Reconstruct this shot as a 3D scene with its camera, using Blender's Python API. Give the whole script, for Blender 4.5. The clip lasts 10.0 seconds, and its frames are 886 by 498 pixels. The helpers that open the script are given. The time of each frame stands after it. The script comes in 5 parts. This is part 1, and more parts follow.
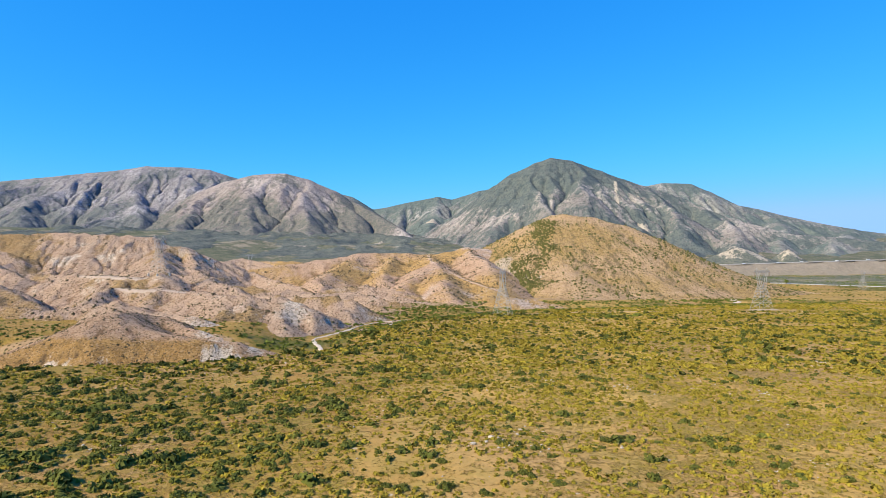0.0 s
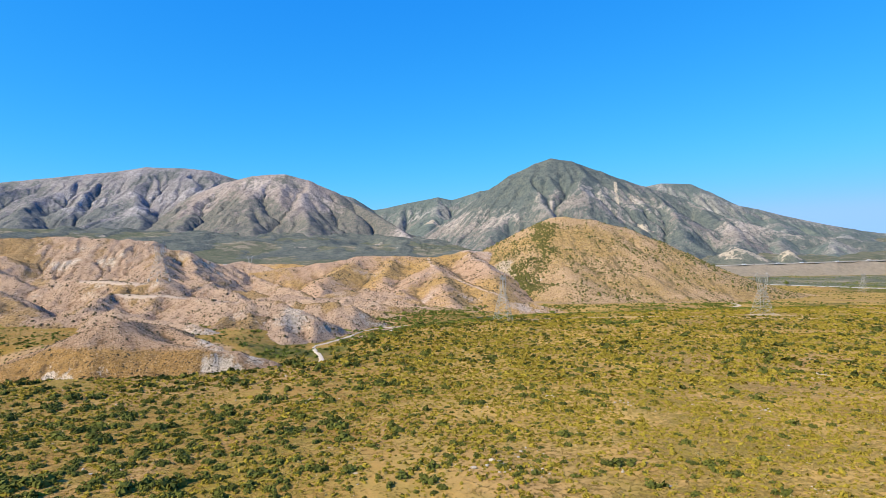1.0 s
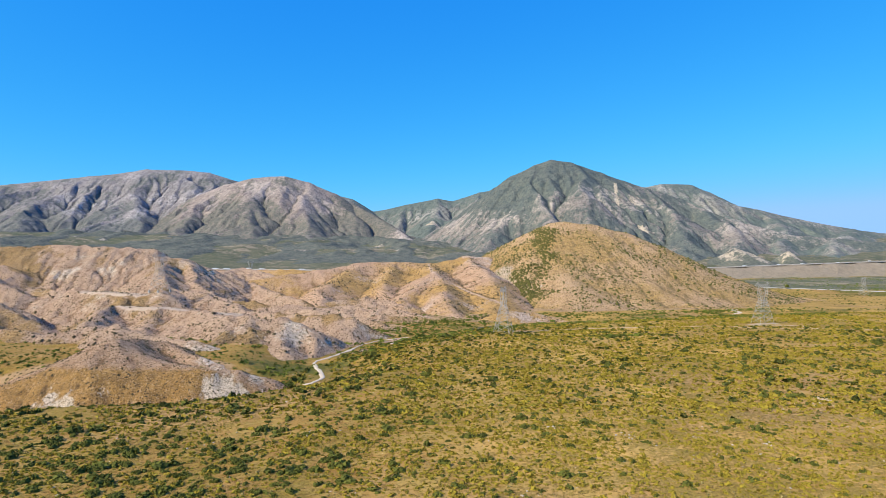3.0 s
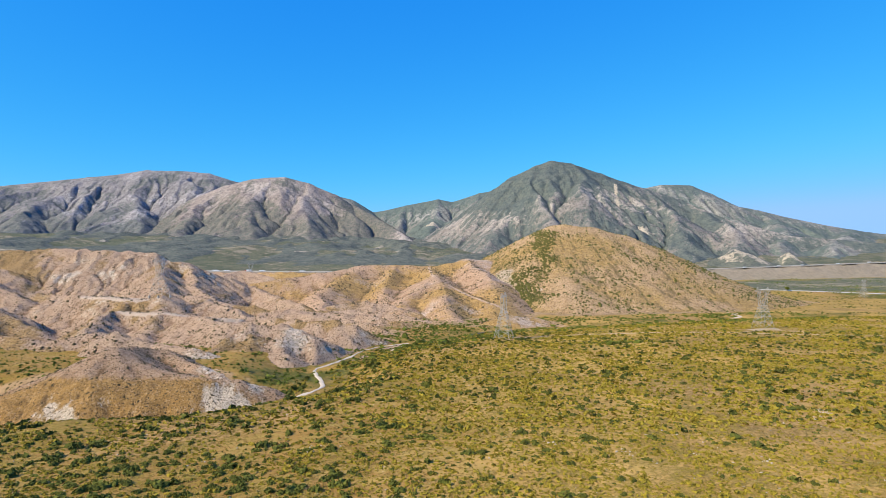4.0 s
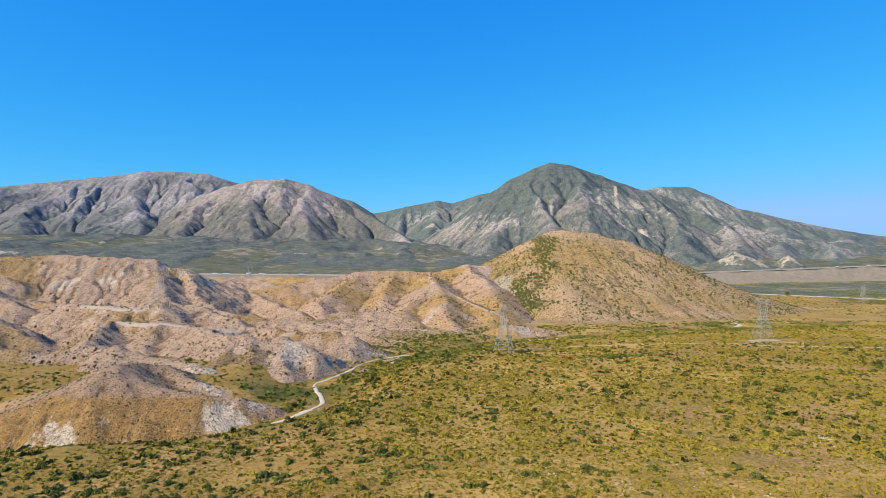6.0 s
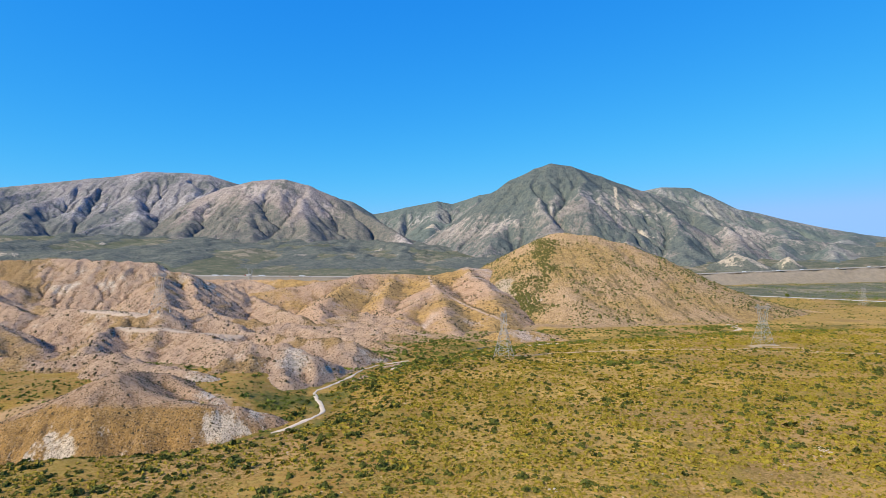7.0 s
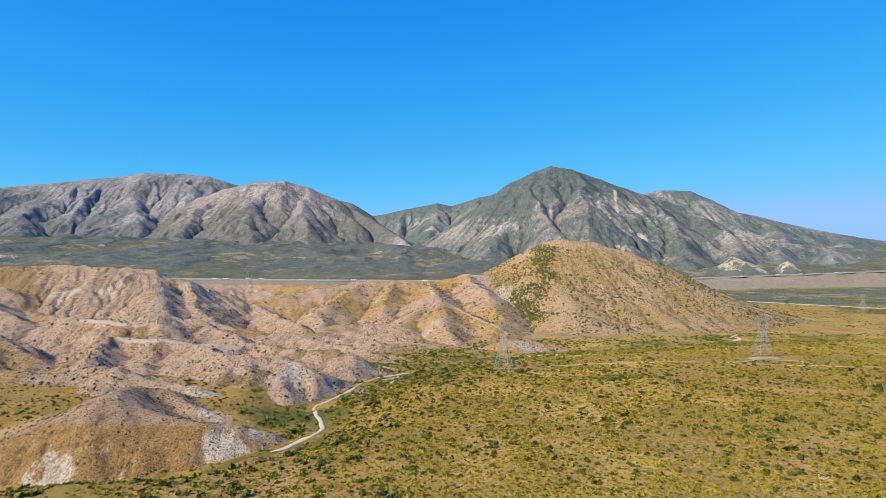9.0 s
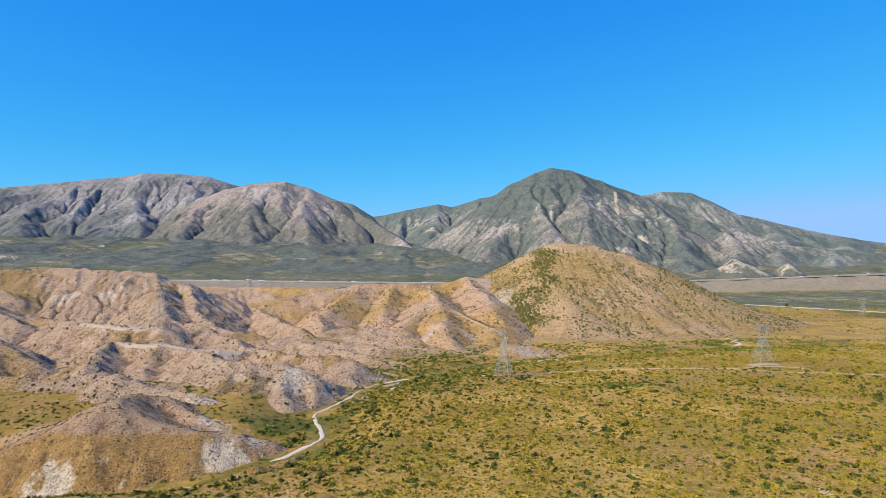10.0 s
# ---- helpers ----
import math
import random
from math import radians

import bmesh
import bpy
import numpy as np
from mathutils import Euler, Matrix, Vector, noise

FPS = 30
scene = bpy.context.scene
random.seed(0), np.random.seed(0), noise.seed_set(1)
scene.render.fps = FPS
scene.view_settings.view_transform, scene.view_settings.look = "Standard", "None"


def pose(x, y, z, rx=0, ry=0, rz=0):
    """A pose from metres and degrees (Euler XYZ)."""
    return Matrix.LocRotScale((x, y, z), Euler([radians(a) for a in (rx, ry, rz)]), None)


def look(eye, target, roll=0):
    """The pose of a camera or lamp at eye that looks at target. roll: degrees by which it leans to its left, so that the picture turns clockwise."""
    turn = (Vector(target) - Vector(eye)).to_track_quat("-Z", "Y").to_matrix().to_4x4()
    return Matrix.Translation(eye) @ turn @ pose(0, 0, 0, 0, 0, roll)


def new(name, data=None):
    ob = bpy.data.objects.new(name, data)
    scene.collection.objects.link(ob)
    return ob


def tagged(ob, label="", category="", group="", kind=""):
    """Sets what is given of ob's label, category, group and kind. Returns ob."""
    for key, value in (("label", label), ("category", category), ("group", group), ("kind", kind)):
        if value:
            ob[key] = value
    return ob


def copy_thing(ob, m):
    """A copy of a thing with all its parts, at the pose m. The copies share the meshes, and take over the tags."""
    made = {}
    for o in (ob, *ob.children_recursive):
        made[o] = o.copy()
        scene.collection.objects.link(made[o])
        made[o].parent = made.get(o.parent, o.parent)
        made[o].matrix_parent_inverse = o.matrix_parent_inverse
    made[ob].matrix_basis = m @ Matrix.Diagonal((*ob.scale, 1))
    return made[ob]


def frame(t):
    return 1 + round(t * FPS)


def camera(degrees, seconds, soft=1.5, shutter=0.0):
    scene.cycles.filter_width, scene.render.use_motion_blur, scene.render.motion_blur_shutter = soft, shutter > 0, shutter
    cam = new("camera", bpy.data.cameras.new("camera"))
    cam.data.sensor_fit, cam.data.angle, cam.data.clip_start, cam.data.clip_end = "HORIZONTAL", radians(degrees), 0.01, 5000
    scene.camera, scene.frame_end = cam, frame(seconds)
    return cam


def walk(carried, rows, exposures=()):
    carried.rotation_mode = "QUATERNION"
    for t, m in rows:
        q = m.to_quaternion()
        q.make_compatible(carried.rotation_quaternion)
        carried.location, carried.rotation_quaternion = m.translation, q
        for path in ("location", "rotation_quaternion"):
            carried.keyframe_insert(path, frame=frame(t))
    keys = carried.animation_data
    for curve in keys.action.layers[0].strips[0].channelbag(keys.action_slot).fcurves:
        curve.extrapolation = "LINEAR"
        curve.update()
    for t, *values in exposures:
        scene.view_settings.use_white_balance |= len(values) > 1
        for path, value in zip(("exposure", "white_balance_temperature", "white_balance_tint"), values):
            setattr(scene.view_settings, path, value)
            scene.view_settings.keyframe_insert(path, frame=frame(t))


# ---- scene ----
cam = camera(73.0, 10.0, soft=0.7)
# a drone that climbs almost straight up at 5 m/s: t, x, y, z, pitch, roll, yaw
ROWS = [
    (0.0, 0.00, 0.00, 70.00, -0.02, -0.08, 0.01),
    (0.5, -0.04, 0.15, 72.48, -0.03, -0.06, 0.01),
    (1.0, -0.09, 0.20, 74.96, -0.03, 0.00, 0.01),
    (1.5, -0.11, 0.21, 77.48, -0.03, 0.05, 0.01),
    (2.0, -0.12, 0.22, 80.00, -0.03, 0.12, 0.01),
    (2.5, -0.14, 0.24, 82.55, -0.04, 0.16, 0.02),
    (4.0, -0.23, 0.32, 90.11, -0.03, 0.19, 0.04),
    (4.5, -0.31, 0.36, 92.60, -0.03, 0.18, 0.03),
    (5.0, -0.43, 0.39, 95.09, -0.03, 0.14, 0.01),
    (5.5, -0.55, 0.39, 97.57, -0.02, 0.09, 0.00),
    (7.0, -0.73, 0.38, 105.02, -0.02, 0.10, 0.00),
    (7.5, -0.82, 0.38, 107.51, -0.01, 0.10, -0.02),
    (8.0, -0.92, 0.40, 110.02, 0.00, 0.08, -0.04),
    (8.5, -1.03, 0.43, 112.51, 0.01, 0.00, -0.05),
    (9.0, -1.17, 0.47, 115.01, 0.05, -0.11, -0.05),
    (9.5, -1.29, 0.50, 117.48, 0.07, -0.20, -0.04),
    (10.0, -1.36, 0.51, 119.94, 0.09, -0.25, -0.03),
]
walk(cam, [(t, pose(x, y, z, 90 + p, r, w)) for t, x, y, z, p, r, w in ROWS], [(0.0, 0.56), (2.5, 0.51), (4.5, 0.47), (7.0, 0.40), (10.0, 0.40)])

# ---- light ----
SUN_ELEVATION, SUN_AZIMUTH = 38.0, 238.0  # degrees; azimuth clockwise from +y
world = bpy.data.worlds.new("sky")
world.use_nodes = True
scene.world = world
wn = world.node_tree.nodes
sky = wn.new("ShaderNodeTexSky")
sky.sky_type, sky.sun_disc = "NISHITA", False
sky.sun_elevation, sky.sun_rotation = radians(SUN_ELEVATION), radians(SUN_AZIMUTH)
sky.altitude, sky.air_density, sky.dust_density, sky.ozone_density = 2200, 1.0, 0.0, 3.0
wn["Background"].inputs["Strength"].default_value = 0.125
# a deep clear blue: each channel of the sky has its own contrast from zenith to horizon
split, joined = wn.new("ShaderNodeSeparateColor"), wn.new("ShaderNodeCombineColor")
wl = world.node_tree.links
wl.new(sky.outputs[0], split.inputs[0])
for k, (power, gain, most) in enumerate(((1.6, 2.0, 1.9), (0.68, 3.8, 3.5), (0.25, 6.0, 6.3))):
    unit, bent, scaled = wn.new("ShaderNodeMath"), wn.new("ShaderNodeMath"), wn.new("ShaderNodeMath")
    unit.operation, bent.operation, scaled.operation = "MULTIPLY", "POWER", "MULTIPLY"
    unit.inputs[1].default_value, bent.inputs[1].default_value, scaled.inputs[1].default_value = 0.1725, power, gain
    wl.new(split.outputs[k], unit.inputs[0])
    wl.new(unit.outputs[0], bent.inputs[0])
    wl.new(bent.outputs[0], scaled.inputs[0])
    level = wn.new("ShaderNodeMath")
    level.operation = "SMOOTH_MIN"
    level.inputs[1].default_value, level.inputs[2].default_value = most, 0.3 * most
    wl.new(scaled.outputs[0], level.inputs[0])
    wl.new(level.outputs[0], joined.inputs[k])
wl.new(joined.outputs[0], wn["Background"].inputs["Color"])
sun_data = bpy.data.lights.new("sun", "SUN")
sun_data.energy, sun_data.angle, sun_data.color = 5.0, radians(0.5), (0.98, 0.87, 0.64)
sun = new("sun", sun_data)
sa, se = radians(SUN_AZIMUTH), radians(SUN_ELEVATION)
sun.matrix_world = look((math.sin(sa) * math.cos(se) * 500, math.cos(sa) * math.cos(se) * 500, math.sin(se) * 500), (0, 0, 0))


# ---- noise and relief arithmetic ----
def hashed(ix, iy, seed):
    h = (ix.astype(np.int64) * 374761393 + iy.astype(np.int64) * 668265263 + seed * 982451653) & 0xFFFFFFFF
    h = ((h ^ (h >> 13)) * 1274126177) & 0xFFFFFFFF
    h = ((h ^ (h >> 15)) * 2246822519) & 0xFFFFFFFF
    return (h ^ (h >> 16)) / 4294967296.0


def gnoise(x, y, seed=0):
    """Gradient noise, about -0.7 to 0.7."""
    ix, iy = np.floor(x), np.floor(y)
    fx, fy = x - ix, y - iy
    u, v = fx * fx * fx * (fx * (fx * 6 - 15) + 10), fy * fy * fy * (fy * (fy * 6 - 15) + 10)

    def corner(dx, dy):
        a = hashed(ix + dx, iy + dy, seed) * 2 * np.pi
        return np.cos(a) * (fx - dx) + np.sin(a) * (fy - dy)

    return (corner(0, 0) * (1 - u) + corner(1, 0) * u) * (1 - v) + (corner(0, 1) * (1 - u) + corner(1, 1) * u) * v


def fbm(x, y, size, octaves=4, seed=0, gain=0.5):
    total, amp, f = 0.0, 1.0, 1.0 / size
    for o in range(octaves):
        total = total + amp * gnoise(x * f + 17.3 * o, y * f - 9.1 * o, seed + o)
        amp, f = amp * gain, f * 2.03
    return total


def ridged(x, y, size, octaves=4, seed=0, gain=0.55):
    """Sharp crests at 1, hollows towards 0."""
    total, amp, f, norm = 0.0, 1.0, 1.0 / size, 0.0
    for o in range(octaves):
        total = total + amp * (1 - np.minimum(np.abs(gnoise(x * f + 31.7 * o, y * f + 12.9 * o, seed + o)) * 2.2, 1))
        norm, amp, f = norm + amp, amp * gain, f * 2.1
    return total / norm


def step(a, b, x):
    t = np.clip((x - a) / (b - a), 0, 1)
    return t * t * (3 - 2 * t)


def smax(a, b, k):
    return 0.5 * (a + b + np.sqrt((a - b) ** 2 + k * k))


def along(x, y, line):
    """Distance to a line of (x, y, ...) and the line's third value at the nearest place."""
    best, value = np.full(np.shape(x), 1e9), np.zeros(np.shape(x))
    for p, q in zip(line[:-1], line[1:]):
        dx, dy = q[0] - p[0], q[1] - p[1]
        t = np.clip(((x - p[0]) * dx + (y - p[1]) * dy) / (dx * dx + dy * dy), 0, 1)
        d = np.hypot(x - p[0] - t * dx, y - p[1] - t * dy)
        near = d < best
        best, value = np.where(near, d, best), np.where(near, p[2] + t * (q[2] - p[2]), value)
    return best, value


def crest(x, y, line, slope, rounding):
    """A ridge that falls off on both sides of its crest line; each stretch counts by itself, so that spurs join cleanly."""
    h = np.full(np.shape(x), -1e4)
    for p, q in zip(line[:-1], line[1:]):
        dx, dy = q[0] - p[0], q[1] - p[1]
        t = np.clip(((x - p[0]) * dx + (y - p[1]) * dy) / (dx * dx + dy * dy), 0, 1)
        d = np.hypot(x - p[0] - t * dx, y - p[1] - t * dy)
        h = np.maximum(h, p[2] + t * (q[2] - p[2]) - slope * (np.sqrt(d * d + rounding * rounding) - rounding))
    return h


def raised(h, x, y, line, slope, rounding, k, reach):
    """h with a short ridge joined to it, worked out only within its reach."""
    px, py = [p[0] for p in line], [p[1] for p in line]
    near = (x > min(px) - reach) & (x < max(px) + reach) & (y > min(py) - reach) & (y < max(py) + reach)
    if near.any():
        h[near] = smax(h[near], crest(x[near], y[near], line, slope, rounding), k)
    return h


def spurs(line, every, length, fall, seed, sides=(-1, 1), lean=35):
    """Short side ridges that leave a crest line on both sides and run downhill."""
    rng = random.Random(seed)
    made = []
    for p, q in zip(line[:-1], line[1:]):
        dx, dy = q[0] - p[0], q[1] - p[1]
        run = math.hypot(dx, dy)
        for k in range(max(1, round(run / every))):
            for side in sides:
                t = (k + rng.random()) / max(1, round(run / every))
                a = math.atan2(dy, dx) + side * math.pi / 2 + radians(rng.uniform(-lean, lean))
                n, x, y, z = length * rng.uniform(0.6, 1.3), p[0] + t * dx, p[1] + t * dy, p[2] + t * (q[2] - p[2])
                f = fall * rng.uniform(0.8, 1.2)
                z -= n * 0.03
                b = a + radians(rng.uniform(-30, 30))
                xm, ym = x + math.cos(a) * n / 2, y + math.sin(a) * n / 2
                made.append([(x, y, z), (xm, ym, z - f * n * 0.45), (xm + math.cos(b) * n / 2, ym + math.sin(b) * n / 2, z - f * n)])
    return made


class Relief:
    """A worn height field on a regular grid; called with x and y it gives the height between its cells."""

    def __init__(self, x0, x1, y0, y1, cell, height, base, passes, strength, soft=0.0, seed=0):
        self.xs, self.ys, self.cell = np.arange(x0, x1, cell, dtype=float), np.arange(y0, y1, cell, dtype=float), cell
        X, Y = np.meshgrid(self.xs, self.ys)
        self.z, self.flow = worn(height(X, Y), base(X, Y), cell, passes, strength, soft, seed)

    def sample(self, grid, x, y, outside):
        x, y = np.asarray(x, float), np.asarray(y, float)
        fx, fy = (x - self.xs[0]) / self.cell, (y - self.ys[0]) / self.cell
        nx, ny = len(self.xs), len(self.ys)
        inside = (fx >= 0) & (fx <= nx - 1) & (fy >= 0) & (fy <= ny - 1)
        ix, iy = np.clip(fx.astype(int), 0, nx - 2), np.clip(fy.astype(int), 0, ny - 2)
        u, v = fx - ix, fy - iy
        top = grid[iy, ix] * (1 - u) + grid[iy, ix + 1] * u
        low = grid[iy + 1, ix] * (1 - u) + grid[iy + 1, ix + 1] * u
        return np.where(inside, top * (1 - v) + low * v, outside)

    def __call__(self, x, y):
        return self.sample(self.z, x, y, -1e4)

    def gully(self, x, y):
        """0 on crests, towards 1 where water gathers."""
        return self.sample(self.flow, x, y, 0.0)


def worn(z, base, cell, passes, strength, soft, seed):
    """Rain runs down the steepest way from cell to cell and cuts gullies where it gathers; crests stay."""
    ny, nx = z.shape
    rng = np.random.RandomState(seed)
    steps = [(-1, -1), (-1, 0), (-1, 1), (0, -1), (0, 1), (1, -1), (1, 0), (1, 1)]
    index = np.arange(ny * nx).reshape(ny, nx)
    gathered = np.ones(ny * nx)
    for k in range(passes):
        padded, names = np.pad(z, 1, mode="edge"), np.pad(index, 1, mode="edge")
        best, to = np.zeros(z.shape), index.copy()
        for dy, dx in steps:
            fall = (z - padded[1 + dy:1 + dy + ny, 1 + dx:1 + dx + nx]) / (cell * math.hypot(dx, dy)) * rng.uniform(0.75, 1.25, z.shape)
            more = fall > best
            best, to = np.where(more, fall, best), np.where(more, names[1 + dy:1 + dy + ny, 1 + dx:1 + dx + nx], to)
        fixed = z < base
        to = np.where(fixed, index, to).ravel()
        order = np.argsort(z.ravel())
        area, way = [1.0] * (ny * nx), to.tolist()
        for i in order[::-1].tolist():
            if way[i] != i:
                area[way[i]] += area[i]
        gathered = np.array(area)
        cut, heights = (strength * np.sqrt(gathered)).tolist(), z.ravel().tolist()
        for i in order.tolist():
            j = way[i]
            if j != i and heights[j] < heights[i]:
                heights[i] = (heights[i] + cut[i] * heights[j]) / (1 + cut[i])
        z = np.array(heights).reshape(ny, nx)
        if soft:
            p = np.pad(z, 1, mode="edge")
            z = z + soft * (p[:-2, 1:-1] + p[2:, 1:-1] + p[1:-1, :-2] + p[1:-1, 2:] - 4 * z)
    flow = np.clip(np.log10(gathered.reshape(ny, nx)) / 2.6, 0, 1)
    p = np.pad(flow, 1, mode="edge")
    flow = (2 * flow + p[:-2, 1:-1] + p[2:, 1:-1] + p[1:-1, :-2] + p[1:-1, 2:]) / 6
    return z, flow


# ---- the lie of the land ----
WASH = [(-420, 305, -3), (-300, 296, -2), (-180, 280, 0), (-115, 300, 4), (-92, 318, 7), (-80, 335, 8), (-73, 348, 9), (-75, 365, 9), (-86, 400, 9), (-75, 434, 9), (-59, 486, 9), (-31, 516, 8.5), (50, 612, 7), (120, 640, 6), (250, 690, 5), (365, 745, 3), (640, 800, 0)]
WASH_X = [-420, -300, -180, -115, -92, -84, -75, -59, -31, 50, 120, 250, 365, 640]
WASH_Y = [305, 296, 280, 300, 330, 400, 434, 486, 516, 612, 640, 690, 745, 800]


def freeway_y(x):
    return 1960 + 0.3 * x


def freeway_z(x):
    return np.interp(x, [-3500, -717, -63, 883, 1812, 3500], [70, 27, 12, 7, 25, 60])


RAIL = [(420, 1730, -13), (560, 1620, -12), (716, 1500, -11.5), (947, 1300, -11), (1180, 1090, -6), (1400, 880, 2)]


def ground_height(x, y):
    z = np.interp(y, [-2500, -200, 120, 650, 1250, 1700, 2100], [42, 35, 29.5, 9, -16, -24, -27])
    z = z + step(100, 700, -x) * step(900, 1500, y) * 46
    z = z + fbm(x, y, 160, 3, 5) * 2.2 * step(0, 80, y) + fbm(x, y, 22, 3, 8) * 0.45
    z = z + 3.5 * np.exp(-((x - 152) / 17) ** 2 - ((y - 432) / 24) ** 2) + 4.0 * np.exp(-((x - 95) / 75) ** 2 - ((y - 425) / 55) ** 2)
    # the wash, with a bank on the near side and a low floor beyond it
    d, bed = along(x, y, WASH)
    beyond = y > np.interp(x, WASH_X, WASH_Y)
    bank = bed + (z - bed) * step(6, 66 + 14 * fbm(x, y, 45, 3, 2), d)
    floor = np.minimum(z, bed + 1.5 + 0.02 * d + fbm(x, y, 30, 3, 9) * 0.8)
    valley = 18.5 - 0.012 * np.minimum(x + 100, 0) + fbm(x, y, 40, 3, 19) * 1.5
    floor = np.maximum(floor, bed + (valley - bed) * step(8, 55, d) * step(-55, -95, x) * step(520, 430, y))
    floor = bed + (floor - bed) * step(4, 16, d)
    z = np.where(beyond, floor + (z - floor) * step(700, 1000, y + 0.2 * np.abs(x)), bank)
    d, bed = along(x, y, RAIL)
    z = np.maximum(z, np.where(d < 80, bed - 0.13 * np.maximum(d - 8, 0), -99))
    # the freeway on its embankment, and the apron that climbs to the mountains
    v, top = y - freeway_y(x), freeway_z(x)
    lift = step(-95, -18, v)
    z = z + (top - z) * lift
    z = z + np.clip(v - 18, 0, 1500) * 0.078 * step(18, 300, v) + ((ridged(x, 0.5 * y, 420, 4, 3, 0.5) - 0.6) * 45 + fbm(x, y, 90, 3, 4) * 4) * step(60, 700, v)
    return z


def cut_by_wash(h, x, y):
    """Steep banks where the wash runs along the foot of a hill."""
    d, bed = along(x, y, WASH)
    return np.minimum(h, bed - 1.5 + 0.95 * np.maximum(d - 5 - 3 * fbm(x, y, 14, 3, 29), 0))


KNOLL = [(-240, 300, 8), (-222, 308, 15), (-203, 322, 24), (-187, 338, 33), (-170, 335, 25.5), (-152, 330, 22.5), (-133, 322, 21.5), (-117, 318, 21.5), (-104, 316, 18), (-95, 318, 9)]
KNOLL_BACK = [(-187, 338, 33), (-190, 362, 31.5), (-177, 377, 27), (-160, 366, 23), (-147, 354, 22), (-132, 349, 18), (-122, 346, 13)]


def rough_knoll(x, y):
    wx, wy = x + 4 * fbm(x, y, 25, 3, 21), y + 4 * fbm(x, y, 25, 3, 22)
    h = smax(crest(wx, wy, KNOLL[3:], 0.42, 3), crest(wx, wy, KNOLL_BACK, 0.5, 3), 2)
    h = smax(h, crest(wx, wy, KNOLL[:4], 0.52, 2), 1.5)
    cliffs = step(-134, -108, x + 8 * fbm(x, y, 20, 3, 24)) + step(-192, -208, x) * step(318, 300, y)
    h = h - 2.5 * step(298, 290, y) * step(17, 14, h)
    return cut_by_wash(h + (ridged(x, y, 16, 4, 23) - 0.65) * (1.5 + 4.5 * cliffs), x, y)


knoll_height = Relief(-300, -60, 265, 430, 1.2, rough_knoll, ground_height, 8, 0.012, 0.05, 3)


BADLANDS = [
    [(-1000, 830, 104), (-700, 850, 95), (-629, 850, 89), (-548, 850, 92), (-468, 850, 89), (-412, 850, 85), (-404, 849, 78), (-368, 860, 71), (-345, 875, 60), (-319, 890, 48), (-292, 905, 36)],
    # spurs of the far crest
    [(-548, 850, 92), (-560, 815, 72), (-530, 785, 50)],
    [(-512, 848, 90), (-500, 815, 68), (-492, 785, 42)],
    [(-445, 852, 86), (-455, 815, 62), (-450, 790, 42)],
    # the long spur that comes forward from the sharp peak to the pylon
    [(-404, 849, 78), (-370, 780, 61), (-337, 715, 53), (-305, 655, 46), (-274, 582, 45)],
    [(-368, 860, 71), (-330, 800, 52), (-310, 740, 43), (-270, 690, 36), (-220, 650, 30), (-160, 640, 24)],
    [(-305, 655, 46), (-260, 625, 40), (-238, 609, 38), (-205, 590, 32), (-178, 562, 27)],
    # the terrace
    [(-480, 700, 40), (-395, 640, 41), (-337, 613, 44), (-310, 600, 42), (-274, 582, 45)],
    [(-274, 582, 45), (-265, 560, 35), (-229, 536, 31), (-195, 500, 33), (-168, 463, 33), (-150, 462, 34), (-136, 459, 30), (-127, 463, 32), (-112, 455, 27), (-97, 450, 23), (-81, 447, 19), (-66, 449, 13)],
    # hillsides that come in from the west
    [(-760, 760, 112), (-640, 768, 84), (-552, 771, 62), (-525, 776, 47)],
    [(-640, 768, 84), (-540, 690, 60), (-461, 642, 43), (-430, 640, 33), (-395, 612, 25)],
    [(-700, 620, 110), (-580, 598, 84), (-480, 560, 56), (-400, 540, 36), (-372, 525, 27), (-345, 508, 20)],
    [(-400, 540, 36), (-385, 500, 26), (-360, 460, 22)],
    # the low front ridge
    [(-420, 440, 30), (-305, 428, 28), (-271, 424, 27), (-243, 428, 30), (-223, 416, 34), (-203, 405, 28), (-180, 400, 25), (-163, 397, 25), (-145, 393, 19)],
    [(-243, 428, 30), (-262, 450, 26), (-280, 470, 27), (-300, 505, 27), (-305, 544, 33), (-310, 600, 42)],
    # ribs of the front face
    [(-168, 463, 33), (-160, 435, 24), (-158, 415, 18)],
    [(-150, 462, 34), (-140, 435, 25), (-137, 412, 18)],
    [(-127, 463, 32), (-118, 435, 25), (-112, 411, 19)],
    [(-97, 450, 23), (-88, 430, 16), (-82, 415, 11)],
    [(-229, 536, 31), (-224, 505, 23), (-216, 480, 18)],
    [(-254, 550, 33), (-252, 515, 26), (-250, 490, 20)],
    # low ridges behind the front face
    [(-178, 562, 27), (-130, 525, 28), (-89, 511, 29), (-65, 500, 22), (-42, 497, 13)],
    [(-160, 640, 24), (-120, 600, 23), (-80, 580, 19), (-50, 560, 11)],
    [(-160, 640, 24), (-81, 640, 20), (-30, 620, 11)],
    [(-150, 690, 20), (-100, 700, 19), (-50, 680, 15), (-8, 648, 9)],
    [(-150, 740, 18), (-100, 760, 24), (-60, 740, 19), (-25, 705, 13)],
    [(-400, 1000, 42), (-352, 1050, 53), (-310, 1040, 45), (-270, 985, 36)],
    [(-292, 905, 36), (-250, 850, 29), (-210, 780, 26), (-160, 720, 20)],
]
